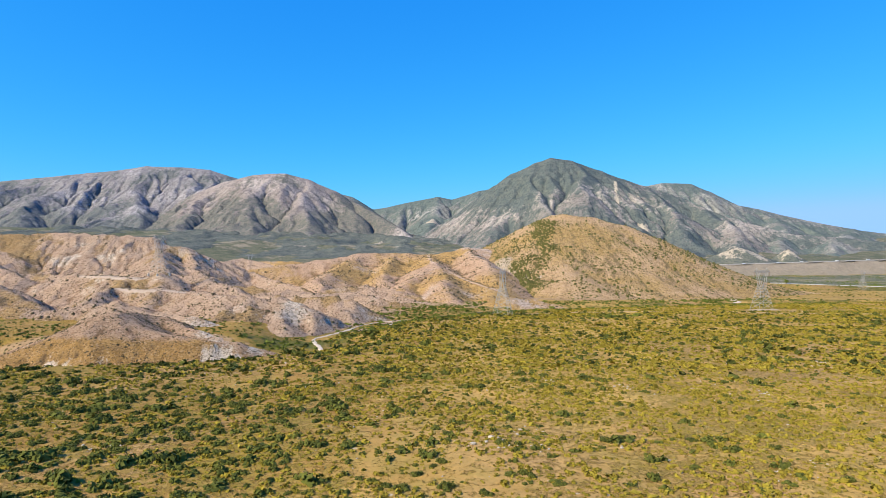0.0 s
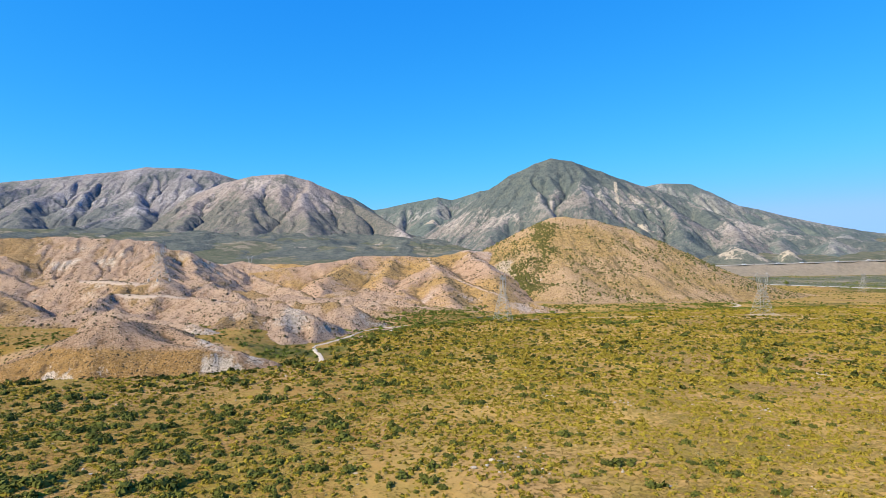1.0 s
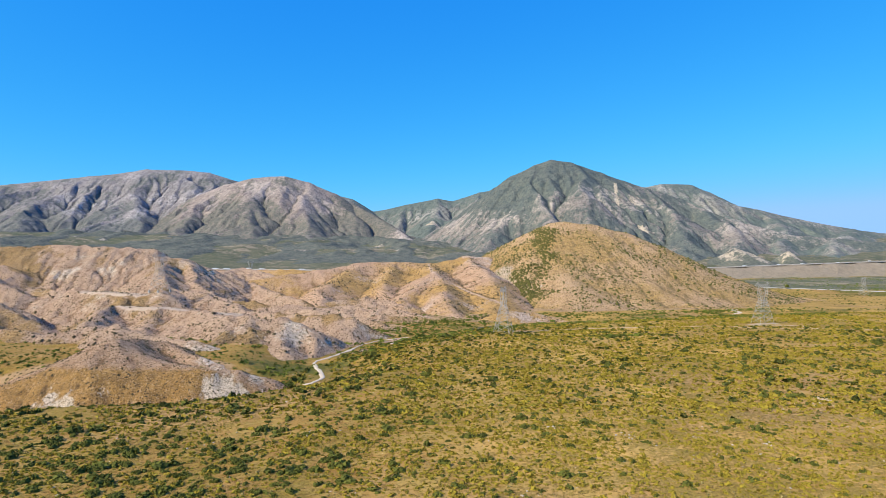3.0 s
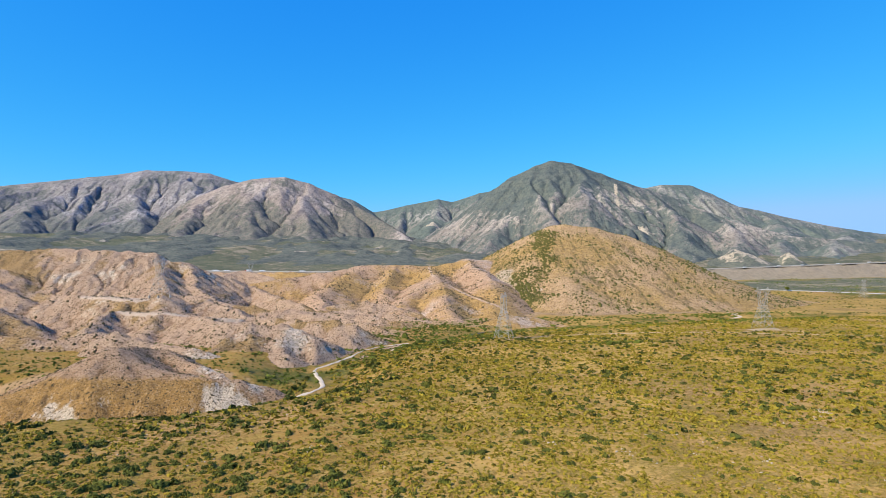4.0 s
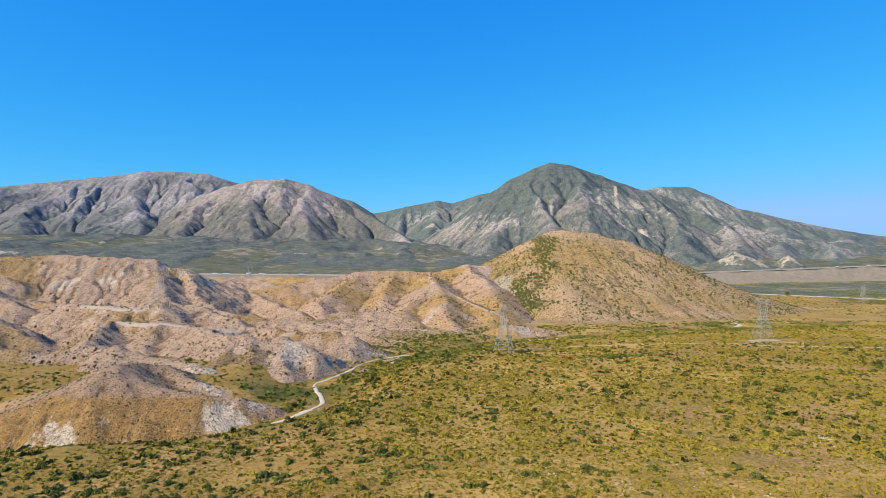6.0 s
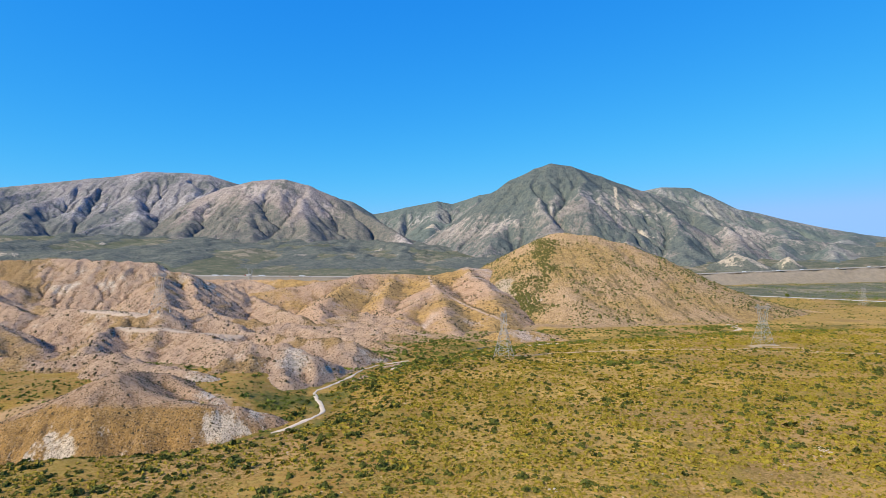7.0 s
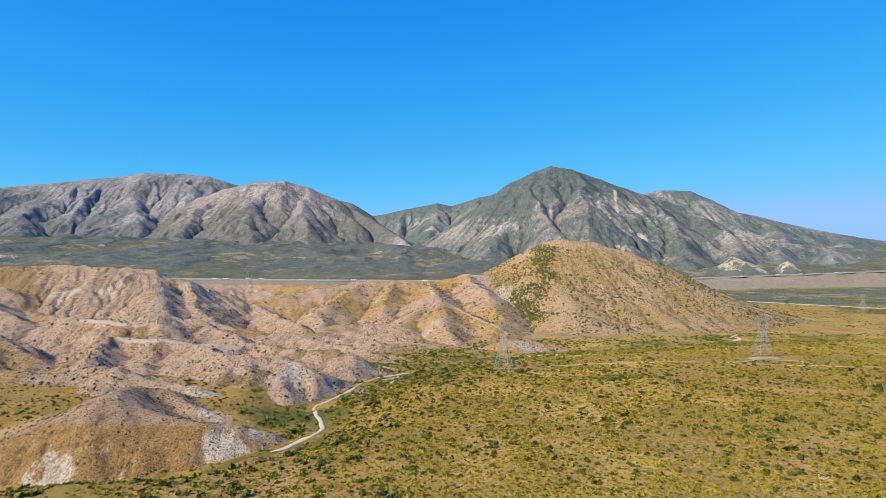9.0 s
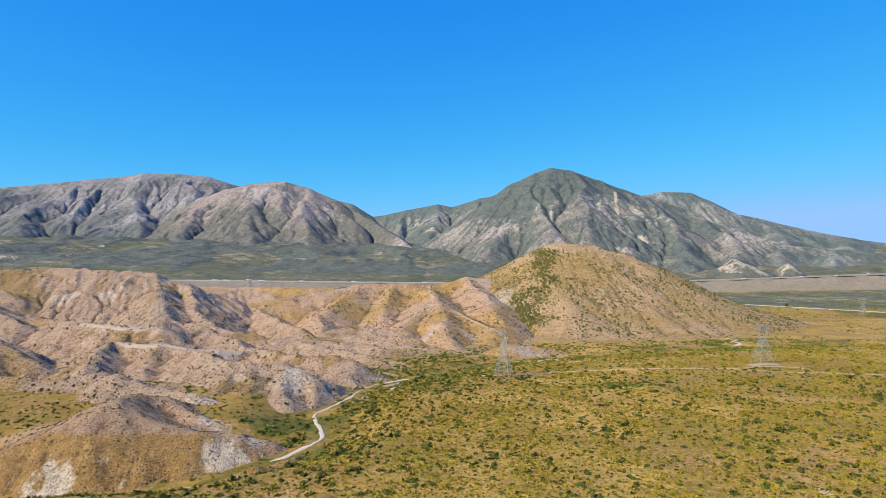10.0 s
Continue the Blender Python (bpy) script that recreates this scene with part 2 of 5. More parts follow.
GRASS_RIDGES = [
    [(-300, 910, 36), (-219, 950, 48), (-137, 1000, 60), (-82, 1020, 63), (-25, 1020, 58), (43, 1040, 71), (97, 1047, 67), (140, 1065, 84)],
    [(-137, 1000, 60), (-160, 900, 40), (-172, 820, 28), (-150, 740, 17)],
    [(-82, 1020, 63), (-90, 900, 36), (-80, 830, 24)],
    [(-25, 1020, 58), (-15, 900, 48), (0, 800, 33), (6, 704, 18), (12, 655, 8)],
    [(-15, 900, 48), (-45, 790, 24), (-60, 720, 14)],
    [(-14, 885, 46), (40, 800, 24), (78, 735, 13)],
    [(43, 1040, 71), (70, 900, 44), (80, 800, 24), (60, 720, 12)],
    [(-600, 1190, 40), (-500, 1200, 45), (-430, 1210, 43), (-330, 1190, 44), (-240, 1200, 42), (-120, 1210, 45), (0, 1190, 50), (70, 1160, 58)],
    [(44, 642, 12), (72, 652, 17), (100, 656, 14), (130, 650, 9)],
]
CONE = [
    [(95, 1050, 66), (119, 1062, 75), (138, 1080, 85), (173, 1105, 108), (200, 1110, 123), (226, 1112, 126.5), (278, 1112, 121), (331, 1110, 111), (383, 1112, 88), (439, 1118, 59), (492, 1120, 40), (545, 1115, 19), (640, 1080, -5)],
    [(200, 1110, 123), (192, 1050, 91), (188, 960, 54), (186, 874, 30), (168, 809, 10)],
    [(278, 1112, 121), (305, 1050, 76), (338, 1005, 42), (375, 955, 14)],
    [(226, 1112, 126), (240, 1030, 78), (252, 940, 32), (258, 860, 12)],
    [(383, 1112, 88), (420, 1040, 48), (450, 970, 16)],
]


def rough_badlands(x, y):
    wx, wy = x + 8 * fbm(x, y, 50, 3, 31), y + 8 * fbm(x, y, 50, 3, 32)
    h = np.full(np.shape(x), -1e4)
    for k, line in enumerate(BADLANDS):
        h = smax(h, crest(wx, wy, line, 0.58, 2), 1.5)
        for side in spurs(line, 42, 44, 0.45, 40 + k):
            h = raised(h, wx, wy, side, 0.8, 1.5, 1.2, 50)
    return h + (ridged(x, y, 34, 4, 33) - 0.68) * 6.0 + fbm(x, y, 9, 3, 34) * 1.6


# a road bulldozed along the badland slopes, and the bare terrace above it
BENCH = [(-300, 556, 33), (-278, 550, 32), (-250, 547, 32), (-229, 540, 30), (-205, 545, 28), (-190, 552, 26)]
TERRACE = [(-372, 632, 41), (-345, 616, 42), (-318, 603, 41), (-296, 594, 40)]


def cut_badlands(x, y):
    h = rough_badlands(x, y)
    d, road = along(x, y, BENCH)
    h = h + (road - h) * step(10, 4.0, d)
    d, road = along(x, y, TERRACE)
    return cut_by_wash(h + (road - h) * step(16, 8, d), x, y)


badlands_height = Relief(-960, 10, 345, 1120, 2.3, cut_badlands, ground_height, 9, 0.022, 0.01, 5)


def rough_grass(x, y):
    wx, wy = x + 10 * fbm(x, y, 80, 3, 41), y + 10 * fbm(x, y, 80, 3, 42)
    h = np.full(np.shape(x), -1e4)
    for k, line in enumerate(GRASS_RIDGES):
        h = smax(h, crest(wx, wy, line, 0.52, 4), 3)
        for side in spurs(line, 60, 66, 0.42, 60 + k):
            h = raised(h, wx, wy, side, 0.66, 3, 2, 70)
    return h + (ridged(x, y, 50, 4, 43) - 0.6) * 5.0 + fbm(x, y, 12, 3, 44) * 0.9


grass_ridges_height = Relief(-680, 200, 620, 1340, 3.0, rough_grass, ground_height, 8, 0.012, 0.05, 6)


def rough_cone(x, y):
    wx, wy = x + 7 * fbm(x, y, 90, 3, 51), y + 7 * fbm(x, y, 90, 3, 52)
    h = np.full(np.shape(x), -1e4)
    for line in CONE:
        full = [(a, b, -10 + 138 * (max(c + 10, 0) / 138) ** 0.72) for a, b, c in line]
        h = smax(h, crest(wx, wy, full, 0.42, 20), 9)
    # slopes that flatten towards the foot
    h = -10 + 138 * (np.maximum(h + 10, 0) / 138) ** 1.39 + np.minimum(h + 10, 0)
    return h + fbm(x, y, 40, 4, 53) * 1.8 + (ridged(x, y, 70, 4, 54) - 0.6) * 4 - 1.0


cone_height = Relief(30, 760, 640, 1420, 3.0, rough_cone, ground_height, 7, 0.006, 0.08, 7)
MOUND = [(-222, 1150, 36), (-198, 1156, 48), (-172, 1150, 43), (-150, 1145, 34)]


def mound_height(x, y):
    h = crest(x + 5 * fbm(x, y, 25, 3, 26), y + 5 * fbm(x, y, 25, 3, 27), MOUND, 0.9, 4)
    return h + (ridged(x, y, 14, 4, 28) - 0.55) * 7


MOUNTAINS = {
    "mountain_range": dict(box=(-4300, -900, 3000, 4950), slope=0.47, warp=60, rough=46, seed=71, lines=[
        [(-4300, 4560, 500), (-3368, 4550, 575), (-2939, 4550, 618), (-2509, 4550, 657), (-2252, 4550, 692), (-1951, 4550, 684), (-1779, 4550, 666), (-1650, 4550, 627), (-1400, 4600, 560)],
        [(-2252, 4550, 692), (-2150, 4150, 470), (-1950, 3800, 330), (-1750, 3450, 180)],
        [(-2700, 4550, 640), (-2750, 4100, 420), (-2600, 3700, 280), (-2400, 3350, 160)],
        [(-3300, 4550, 575), (-3200, 4100, 400), (-3000, 3650, 250)],
        [(-1779, 4550, 666), (-1700, 4200, 470), (-1560, 3900, 330)]]),
    "mountain_shoulder": dict(box=(-1900, 60, 2700, 4300), slope=0.50, warp=45, rough=40, seed=81, lines=[
        [(-1900, 4150, 380), (-1433, 3950, 511), (-1221, 3870, 545), (-1020, 3870, 556), (-874, 3870, 515), (-710, 3870, 446), (-600, 3870, 387), (-434, 3700, 298), (-279, 3500, 206), (-134, 3200, 108)],
        [(-1120, 3870, 550), (-1150, 3600, 400), (-1080, 3300, 240), (-980, 3000, 130)],
        [(-874, 3870, 515), (-820, 3550, 340), (-720, 3250, 200), (-640, 2950, 90)],
        [(-1433, 3950, 511), (-1500, 3600, 330), (-1430, 3250, 200), (-1300, 2950, 120)]]),
    "mountain_saddle": dict(box=(-1500, 1200, 3700, 4980), slope=0.45, warp=50, rough=36, seed=91, lines=[
        [(-1400, 4650, 540), (-906, 4700, 524), (-729, 4700, 479), (-551, 4700, 377), (-418, 4700, 399), (-285, 4700, 431), (-41, 4700, 475), (70, 4700, 457), (291, 4700, 524), (513, 4700, 568), (1100, 4700, 520)],
        [(-41, 4700, 475), (-60, 4350, 330), (-120, 4000, 210)],
        [(291, 4700, 524), (200, 4300, 350), (60, 4000, 230)]]),
    "mountain_peak": dict(box=(-250, 2350, 2350, 4300), slope=0.54, warp=45, rough=42, seed=101, lines=[
        [(-103, 2750, 0), (44, 3000, 80), (173, 3300, 248), (318, 3530, 450), (418, 3530, 516), (552, 3530, 581), (635, 3530, 604), (752, 3530, 591), (918, 3530, 531), (1051, 3530, 484), (1185, 3530, 441), (1385, 3530, 383), (1462, 3400, 309), (1606, 3300, 232), (1859, 3200, 153), (2300, 3100, 110)],
        [(635, 3530, 604), (446, 3250, 368), (266, 2950, 178), (167, 2700, 46)],
        [(918, 3530, 531), (937, 3250, 368), (906, 2950, 206), (829, 2700, 97), (780, 2500, 30)],
        [(1185, 3530, 441), (1206, 3150, 272), (1138, 2800, 123), (1072, 2550, 26)],
        [(1462, 3400, 309), (1455, 3050, 180), (1339, 2700, 66), (1287, 2560, 18)]]),
    "mountain_slope": dict(box=(1100, 4300, 2500, 4950), slope=0.45, warp=50, rough=36, seed=111, lines=[
        [(1100, 4350, 470), (1443, 4300, 518), (1565, 4300, 546), (1768, 4300, 539), (1890, 4300, 490), (2093, 4300, 389), (2255, 4300, 360), (2417, 4300, 318), (2702, 4300, 258), (2945, 4300, 214), (3180, 4300, 180), (3513, 4300, 150), (4300, 4300, 110)],
        [(2305, 4300, 330), (2000, 3500, 189), (1616, 2900, 82), (1535, 2650, 14)],
        [(2945, 4300, 214), (2364, 3500, 150), (1969, 3000, 109), (1764, 2700, 24)],
        [(3180, 4300, 180), (2900, 3600, 140), (2500, 3000, 110), (2300, 2750, 40)]]),
}


def rough_mountain(x, y, m):
    wx, wy = x + m["warp"] * fbm(x, y, 420, 4, m["seed"]), y + m["warp"] * fbm(x, y, 420, 4, m["seed"] + 1)
    d, _ = along(x, y, m["lines"][0])
    free = step(0, 220, d)
    wx, wy = x + (wx - x) * free, y + (wy - y) * free
    h = np.full(np.shape(x), -1e4)
    for k, line in enumerate(m["lines"]):
        h = smax(h, crest(wx, wy, line, m["slope"] * (1.25 if k else 1.4), 22), 8 if k else 1)
        for side in spurs(line, 260, 560, m["slope"] * 0.95, m["seed"] + 10 + k):
            h = raised(h, wx, wy, side, 0.8, 6, 4, 420)
    return h + ((ridged(wx, wy, 240, 5, m["seed"] + 5, 0.55) - 0.62) * m["rough"] + fbm(x, y, 60, 3, m["seed"] + 6) * 8) * (0.12 + 0.88 * free)


def mountain_relief(m):
    x0, x1, y0, y1 = m["box"]
    return Relief(x0, x1, y0, y1, 10.0, lambda x, y: rough_mountain(x, y, m), ground_height, 10, 0.026, 0.01, m["seed"])


# ---- materials ----
def material(name, roughness=0.9):
    m = bpy.data.materials.new(name)
    m.use_nodes = True
    b = m.node_tree.nodes["Principled BSDF"]
    b.inputs["Roughness"].default_value = roughness
    b.inputs["Specular IOR Level"].default_value = 0.15
    return m, m.node_tree.nodes, m.node_tree.links, b


class Graph:
    """Small helpers round one material's nodes."""

    def __init__(self, name, roughness=0.9):
        self.m, self.n, self.l, self.b = material(name, roughness)
        self.p = self.n.new("ShaderNodeNewGeometry").outputs["Position"]

    def noise(self, size, detail=5.0, rough=0.6, distort=0.0, stretch=None):
        t = self.n.new("ShaderNodeTexNoise")
        t.inputs["Scale"].default_value = 1.0 / size
        t.inputs["Detail"].default_value, t.inputs["Roughness"].default_value, t.inputs["Distortion"].default_value = detail, rough, distort
        p = self.p
        if stretch:
            mp = self.n.new("ShaderNodeMapping")
            mp.inputs["Scale"].default_value = stretch
            self.l.new(p, mp.inputs["Vector"])
            p = mp.outputs[0]
        self.l.new(p, t.inputs["Vector"])
        return t.outputs["Fac"]

    def dots(self, size, chance=1.0):
        """Distance from scattered centres, in cells, with the share of cells that hold none pushed away."""
        t = self.n.new("ShaderNodeTexVoronoi")
        t.voronoi_dimensions = "2D"
        t.inputs["Scale"].default_value = 1.0 / size
        self.l.new(self.p, t.inputs["Vector"])
        sep = self.n.new("ShaderNodeSeparateColor")
        self.l.new(t.outputs["Color"], sep.inputs[0])
        far = self.math("GREATER_THAN", sep.outputs[0], chance)
        return self.math("ADD", self.math("ADD", t.outputs["Distance"], far), self.math("MULTIPLY", sep.outputs[1], 0.2))

    def math(self, op, a, b=0.0, clamp=False):
        q = self.n.new("ShaderNodeMath")
        q.operation, q.use_clamp = op, clamp
        for k, v in enumerate((a, b)):
            if isinstance(v, (int, float)):
                q.inputs[k].default_value = v
            else:
                self.l.new(v, q.inputs[k])
        return q.outputs[0]

    def ramp(self, v, lo, hi):
        q = self.n.new("ShaderNodeMapRange")
        q.interpolation_type = "SMOOTHSTEP"
        q.inputs["From Min"].default_value, q.inputs["From Max"].default_value = (lo, hi) if lo < hi else (hi, lo)
        if lo > hi:
            q.inputs["To Min"].default_value, q.inputs["To Max"].default_value = 1.0, 0.0
        self.l.new(v, q.inputs["Value"])
        return q.outputs[0]

    def mix(self, fac, a, b):
        q = self.n.new("ShaderNodeMix")
        q.data_type = "RGBA"
        for socket, v in ((q.inputs["Factor"], fac), (q.inputs[6], a), (q.inputs[7], b)):
            if isinstance(v, tuple):
                socket.default_value = (*v, 1.0)
            elif isinstance(v, (int, float)):
                socket.default_value = v
            else:
                self.l.new(v, socket)
        return q.outputs[2]

    def attribute(self, name):
        a = self.n.new("ShaderNodeAttribute")
        a.attribute_name = name
        return a.outputs["Fac"]

    def steep(self, lo, hi):
        s = self.n.new("ShaderNodeSeparateXYZ")
        g = self.n.new("ShaderNodeNewGeometry")
        self.l.new(g.outputs["Normal"], s.inputs[0])
        return self.ramp(s.outputs[2], hi, lo)

    def bump(self, height, distance, strength=1.0, after=None):
        q = self.n.new("ShaderNodeBump")
        q.inputs["Distance"].default_value, q.inputs["Strength"].default_value = distance, strength
        self.l.new(height, q.inputs["Height"])
        if after is not None:
            self.l.new(after, q.inputs["Normal"])
        return q.outputs[0]

    def done(self, colour, normal=None):
        self.l.new(colour, self.b.inputs["Base Color"])
        if normal is not None:
            self.l.new(normal, self.b.inputs["Normal"])
        return self.m


def plain_material():
    g = Graph("dry_plain")
    soil = g.mix(g.ramp(g.noise(30, 8, 0.7), 0.38, 0.62), (0.58, 0.355, 0.105), (0.46, 0.27, 0.072))
    soil = g.mix(g.attribute("rusty"), soil, g.mix(g.noise(12, 6, 0.7), (0.37, 0.205, 0.052), (0.29, 0.16, 0.04)))
    grass = g.mix(g.ramp(g.noise(60, 7, 0.7), 0.38, 0.62), (0.44, 0.285, 0.075), (0.35, 0.232, 0.055))
    c = g.mix(g.ramp(g.noise(8, 8, 0.75), 0.42, 0.60), soil, grass)
    c = g.mix(g.ramp(g.math("MULTIPLY", g.attribute("green"), g.noise(5, 7, 0.75)), 0.25, 0.5), c, g.mix(g.noise(2.5, 5), (0.075, 0.088, 0.018), (0.16, 0.145, 0.028)))
    c = g.mix(g.ramp(g.noise(90, 6, 0.65, 0.4), 0.50, 0.64), c, g.mix(g.ramp(g.noise(3, 8, 0.8), 0.4, 0.6), (0.47, 0.28, 0.105), (0.34, 0.20, 0.07)))
    litter = g.ramp(g.noise(1.1, 8, 0.85), 0.5, 0.62)
    c = g.mix(g.math("MULTIPLY", litter, 0.22), c, g.mix(g.noise(20, 3), (0.19, 0.15, 0.03), (0.17, 0.11, 0.04)))
    cover = g.math("MULTIPLY", g.noise(45, 4), 0.45)
    wide = g.ramp(g.math("ADD", g.noise(6.5, 8, 0.78), cover), 0.76, 0.83)
    c = g.mix(g.math("MULTIPLY", wide, 0.3), c, g.mix(g.ramp(g.noise(2.2, 5, 0.8), 0.4, 0.6), (0.14, 0.122, 0.02), (0.26, 0.205, 0.03)))
    tuft = g.ramp(g.math("ADD", g.noise(1.5, 7, 0.74), cover), 0.73, 0.78)
    c = g.mix(g.math("MULTIPLY", tuft, 0.45), c, g.mix(g.ramp(g.noise(0.8, 5, 0.8), 0.38, 0.62), (0.14, 0.106, 0.013), (0.36, 0.255, 0.026)))
    stony = g.mix(g.ramp(g.noise(16, 9, 0.8), 0.4, 0.6), (0.50, 0.325, 0.17), (0.37, 0.235, 0.115))
    stony = g.mix(g.ramp(g.dots(3.0, 0.65), 0.38, 0.24), stony, (0.11, 0.09, 0.03))
    c = g.mix(g.ramp(g.math("ADD", g.attribute("foot"), g.math("MULTIPLY", g.noise(18, 8, 0.8), 0.6)), 0.55, 0.95), c, stony)
    chaparral = g.mix(g.ramp(g.noise(60, 8, 0.8), 0.42, 0.58), (0.10, 0.11, 0.062), (0.165, 0.155, 0.095))
    chaparral = g.mix(g.ramp(g.noise(9, 6, 0.8), 0.55, 0.64), chaparral, (0.055, 0.066, 0.036))
    open_ground = g.math("ADD", g.noise(70, 12, 0.82), g.math("MULTIPLY", g.noise(400, 5), 0.35))
    c = g.mix(g.attribute("far"), c, g.mix(g.ramp(open_ground, 0.70, 0.76), chaparral, (0.31, 0.25, 0.17)))
    c = g.mix(g.ramp(g.attribute("bank"), 0.3, 0.7), c, g.mix(g.ramp(g.noise(16, 9, 0.8), 0.35, 0.65), (0.36, 0.29, 0.205), (0.27, 0.215, 0.15)))
    pebble = g.ramp(g.dots(4.5, 0.12), 0.16, 0.08)
    c = g.mix(g.math("MULTIPLY", pebble, 0.6), c, (0.55, 0.47, 0.38))
    n = g.bump(g.noise(1.6, 8, 0.8), 0.5, 0.7, g.bump(tuft, 0.5, 0.9))
    return g.done(c, n)


def hill_material(name, soil, soil_b, grass, rock, brush, scale=1.0, grassy=0.5):
    """Dry hillside: stony soil, tawny grass in sweeps, pale rock where it is steep or bare, darker brown along the
    gullies.
    """
    g = Graph(name)
    broad = g.noise(38 * scale, 8, 0.75, 0.6)
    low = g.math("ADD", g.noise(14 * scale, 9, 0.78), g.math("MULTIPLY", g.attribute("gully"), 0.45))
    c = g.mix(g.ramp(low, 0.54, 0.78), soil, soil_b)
    sweep = g.math("ADD", g.math("MULTIPLY", g.attribute("grass"), 0.4), g.math("MULTIPLY", broad, 0.6))
    sweep = g.math("ADD", sweep, g.math("MULTIPLY", g.noise(4 * scale, 8, 0.85), 0.6))
    c = g.mix(g.math("MULTIPLY", g.ramp(sweep, 0.88 - 0.3 * grassy, 1.10 - 0.3 * grassy), 0.85), c, g.mix(g.ramp(g.noise(9 * scale, 8, 0.8), 0.4, 0.6), grass, tuple(0.62 * v for v in grass)))
    gully_brown = g.math("ADD", g.math("MULTIPLY", g.attribute("gully"), 0.55), g.math("MULTIPLY", g.noise(11 * scale, 8, 0.8), 0.9))
    c = g.mix(g.math("MULTIPLY", g.ramp(gully_brown, 0.66, 0.84), 0.75), c, g.mix(g.noise(6 * scale, 5), brush, tuple(1.7 * v for v in brush)))
    grit = g.noise(2.0 * scale, 7, 0.85)
    c = g.mix(g.math("MULTIPLY", g.ramp(grit, 0.51, 0.60), 0.62), c, brush)
    c = g.mix(g.math("MULTIPLY", g.ramp(grit, 0.46, 0.38), 0.40), c, rock)
    streak = g.noise(5.0 * scale, 10, 0.88, 0.8, (1.0, 1.0, 0.4))
    where = g.math("ADD", g.math("MULTIPLY", g.attribute("rock"), 0.46), g.math("MULTIPLY", streak, 1.35))
    where = g.math("ADD", where, g.math("MULTIPLY", g.steep(0.60, 0.86), 0.14))
    rockmask = g.ramp(where, 0.95, 1.06)
    crack = g.ramp(g.noise(2.2 * scale, 8, 0.88, 0.8), 0.44, 0.54)
    c = g.mix(g.math("MULTIPLY", rockmask, 0.92), c, g.mix(crack, tuple(0.42 * v for v in rock), rock))
    spot = g.ramp(g.math("ADD", g.dots(2.6 * scale, 0.8), g.math("MULTIPLY", g.noise(1.5 * scale, 4, 0.8), 0.5)), 0.62, 0.46)
    c = g.mix(g.math("MULTIPLY", spot, 0.85), c, tuple(0.75 * v for v in brush))
    c = g.mix(g.ramp(g.attribute("green"), 0.2, 0.7), c, g.mix(g.noise(4 * scale, 5), (0.10, 0.12, 0.03), (0.05, 0.07, 0.02)))
    worn_way = g.math("ADD", g.attribute("track"), g.math("MULTIPLY", g.math("SUBTRACT", g.noise(6, 6, 0.75), 0.5), 1.0))
    c = g.mix(g.ramp(worn_way, 0.4, 0.6), c, g.mix(g.noise(4, 5), tuple(1.0 * v for v in soil), tuple(0.85 * v for v in rock)))
    n = g.bump(g.noise(7 * scale, 10, 0.8), 3.0 * scale, 0.9, g.bump(g.ramp(grit, 0.45, 0.62), 0.5 * scale, 0.6))
    return g.done(c, n)


def mountain_material(name, rock, pale, scrub, scrub_b, cover):
    """Far slopes: weathered rock on the ribs, chaparral that fills the gullies."""
    g = Graph(name)
    stone = g.mix(g.ramp(g.noise(34, 11, 0.8), 0.42, 0.58), rock, tuple(0.66 * v for v in rock))
    outcrop = g.math("ADD", g.noise(16, 10, 0.86, 0.6), g.math("MULTIPLY", g.attribute("rock"), 0.2))
    outcrop = g.math("SUBTRACT", outcrop, g.math("MULTIPLY", g.attribute("gully"), 0.12))
    stone = g.mix(g.ramp(outcrop, 0.58, 0.68), stone, pale)
    green = g.mix(g.ramp(g.noise(30, 9, 0.8), 0.42, 0.58), scrub, scrub_b)
    where = g.math("ADD", g.noise(48, 12, 0.88, 0.3), g.math("MULTIPLY", g.attribute("green"), 0.3))
    where = g.math("ADD", where, g.math("MULTIPLY", g.attribute("gully"), 0.22))
    c = g.mix(g.ramp(where, 0.69 - cover, 0.78 - cover), stone, green)
    c = g.mix(g.ramp(g.math("ADD", g.math("MULTIPLY", g.attribute("scar"), 0.6), g.math("MULTIPLY", g.noise(16, 9, 0.88), 1.3)), 1.08, 1.22), c, (0.46, 0.385, 0.29))
    spot = g.ramp(g.dots(13, 0.75), 0.42, 0.26)
    c = g.mix(g.math("MULTIPLY", spot, 0.6), c, tuple(0.62 * v for v in scrub))
    speck = g.ramp(g.noise(7, 6, 0.8), 0.60, 0.68)
    c = g.mix(g.math("MULTIPLY", speck, 0.38), c, pale)
    n = g.bump(g.noise(50, 11, 0.78), 12.0, 0.7, g.bump(spot, 2.5, 0.6))
    return g.done(c, n)


def plain(name, colour, roughness=0.8, metal=0.0, size=1.0, vary=0.25):
    g = Graph(name, roughness)
    g.b.inputs["Metallic"].default_value = metal
    c = g.mix(g.noise(size, 6, 0.7), tuple(v * (1 - vary) for v in colour), tuple(min(1, v * (1 + vary)) for v in colour))
    return g.done(c)


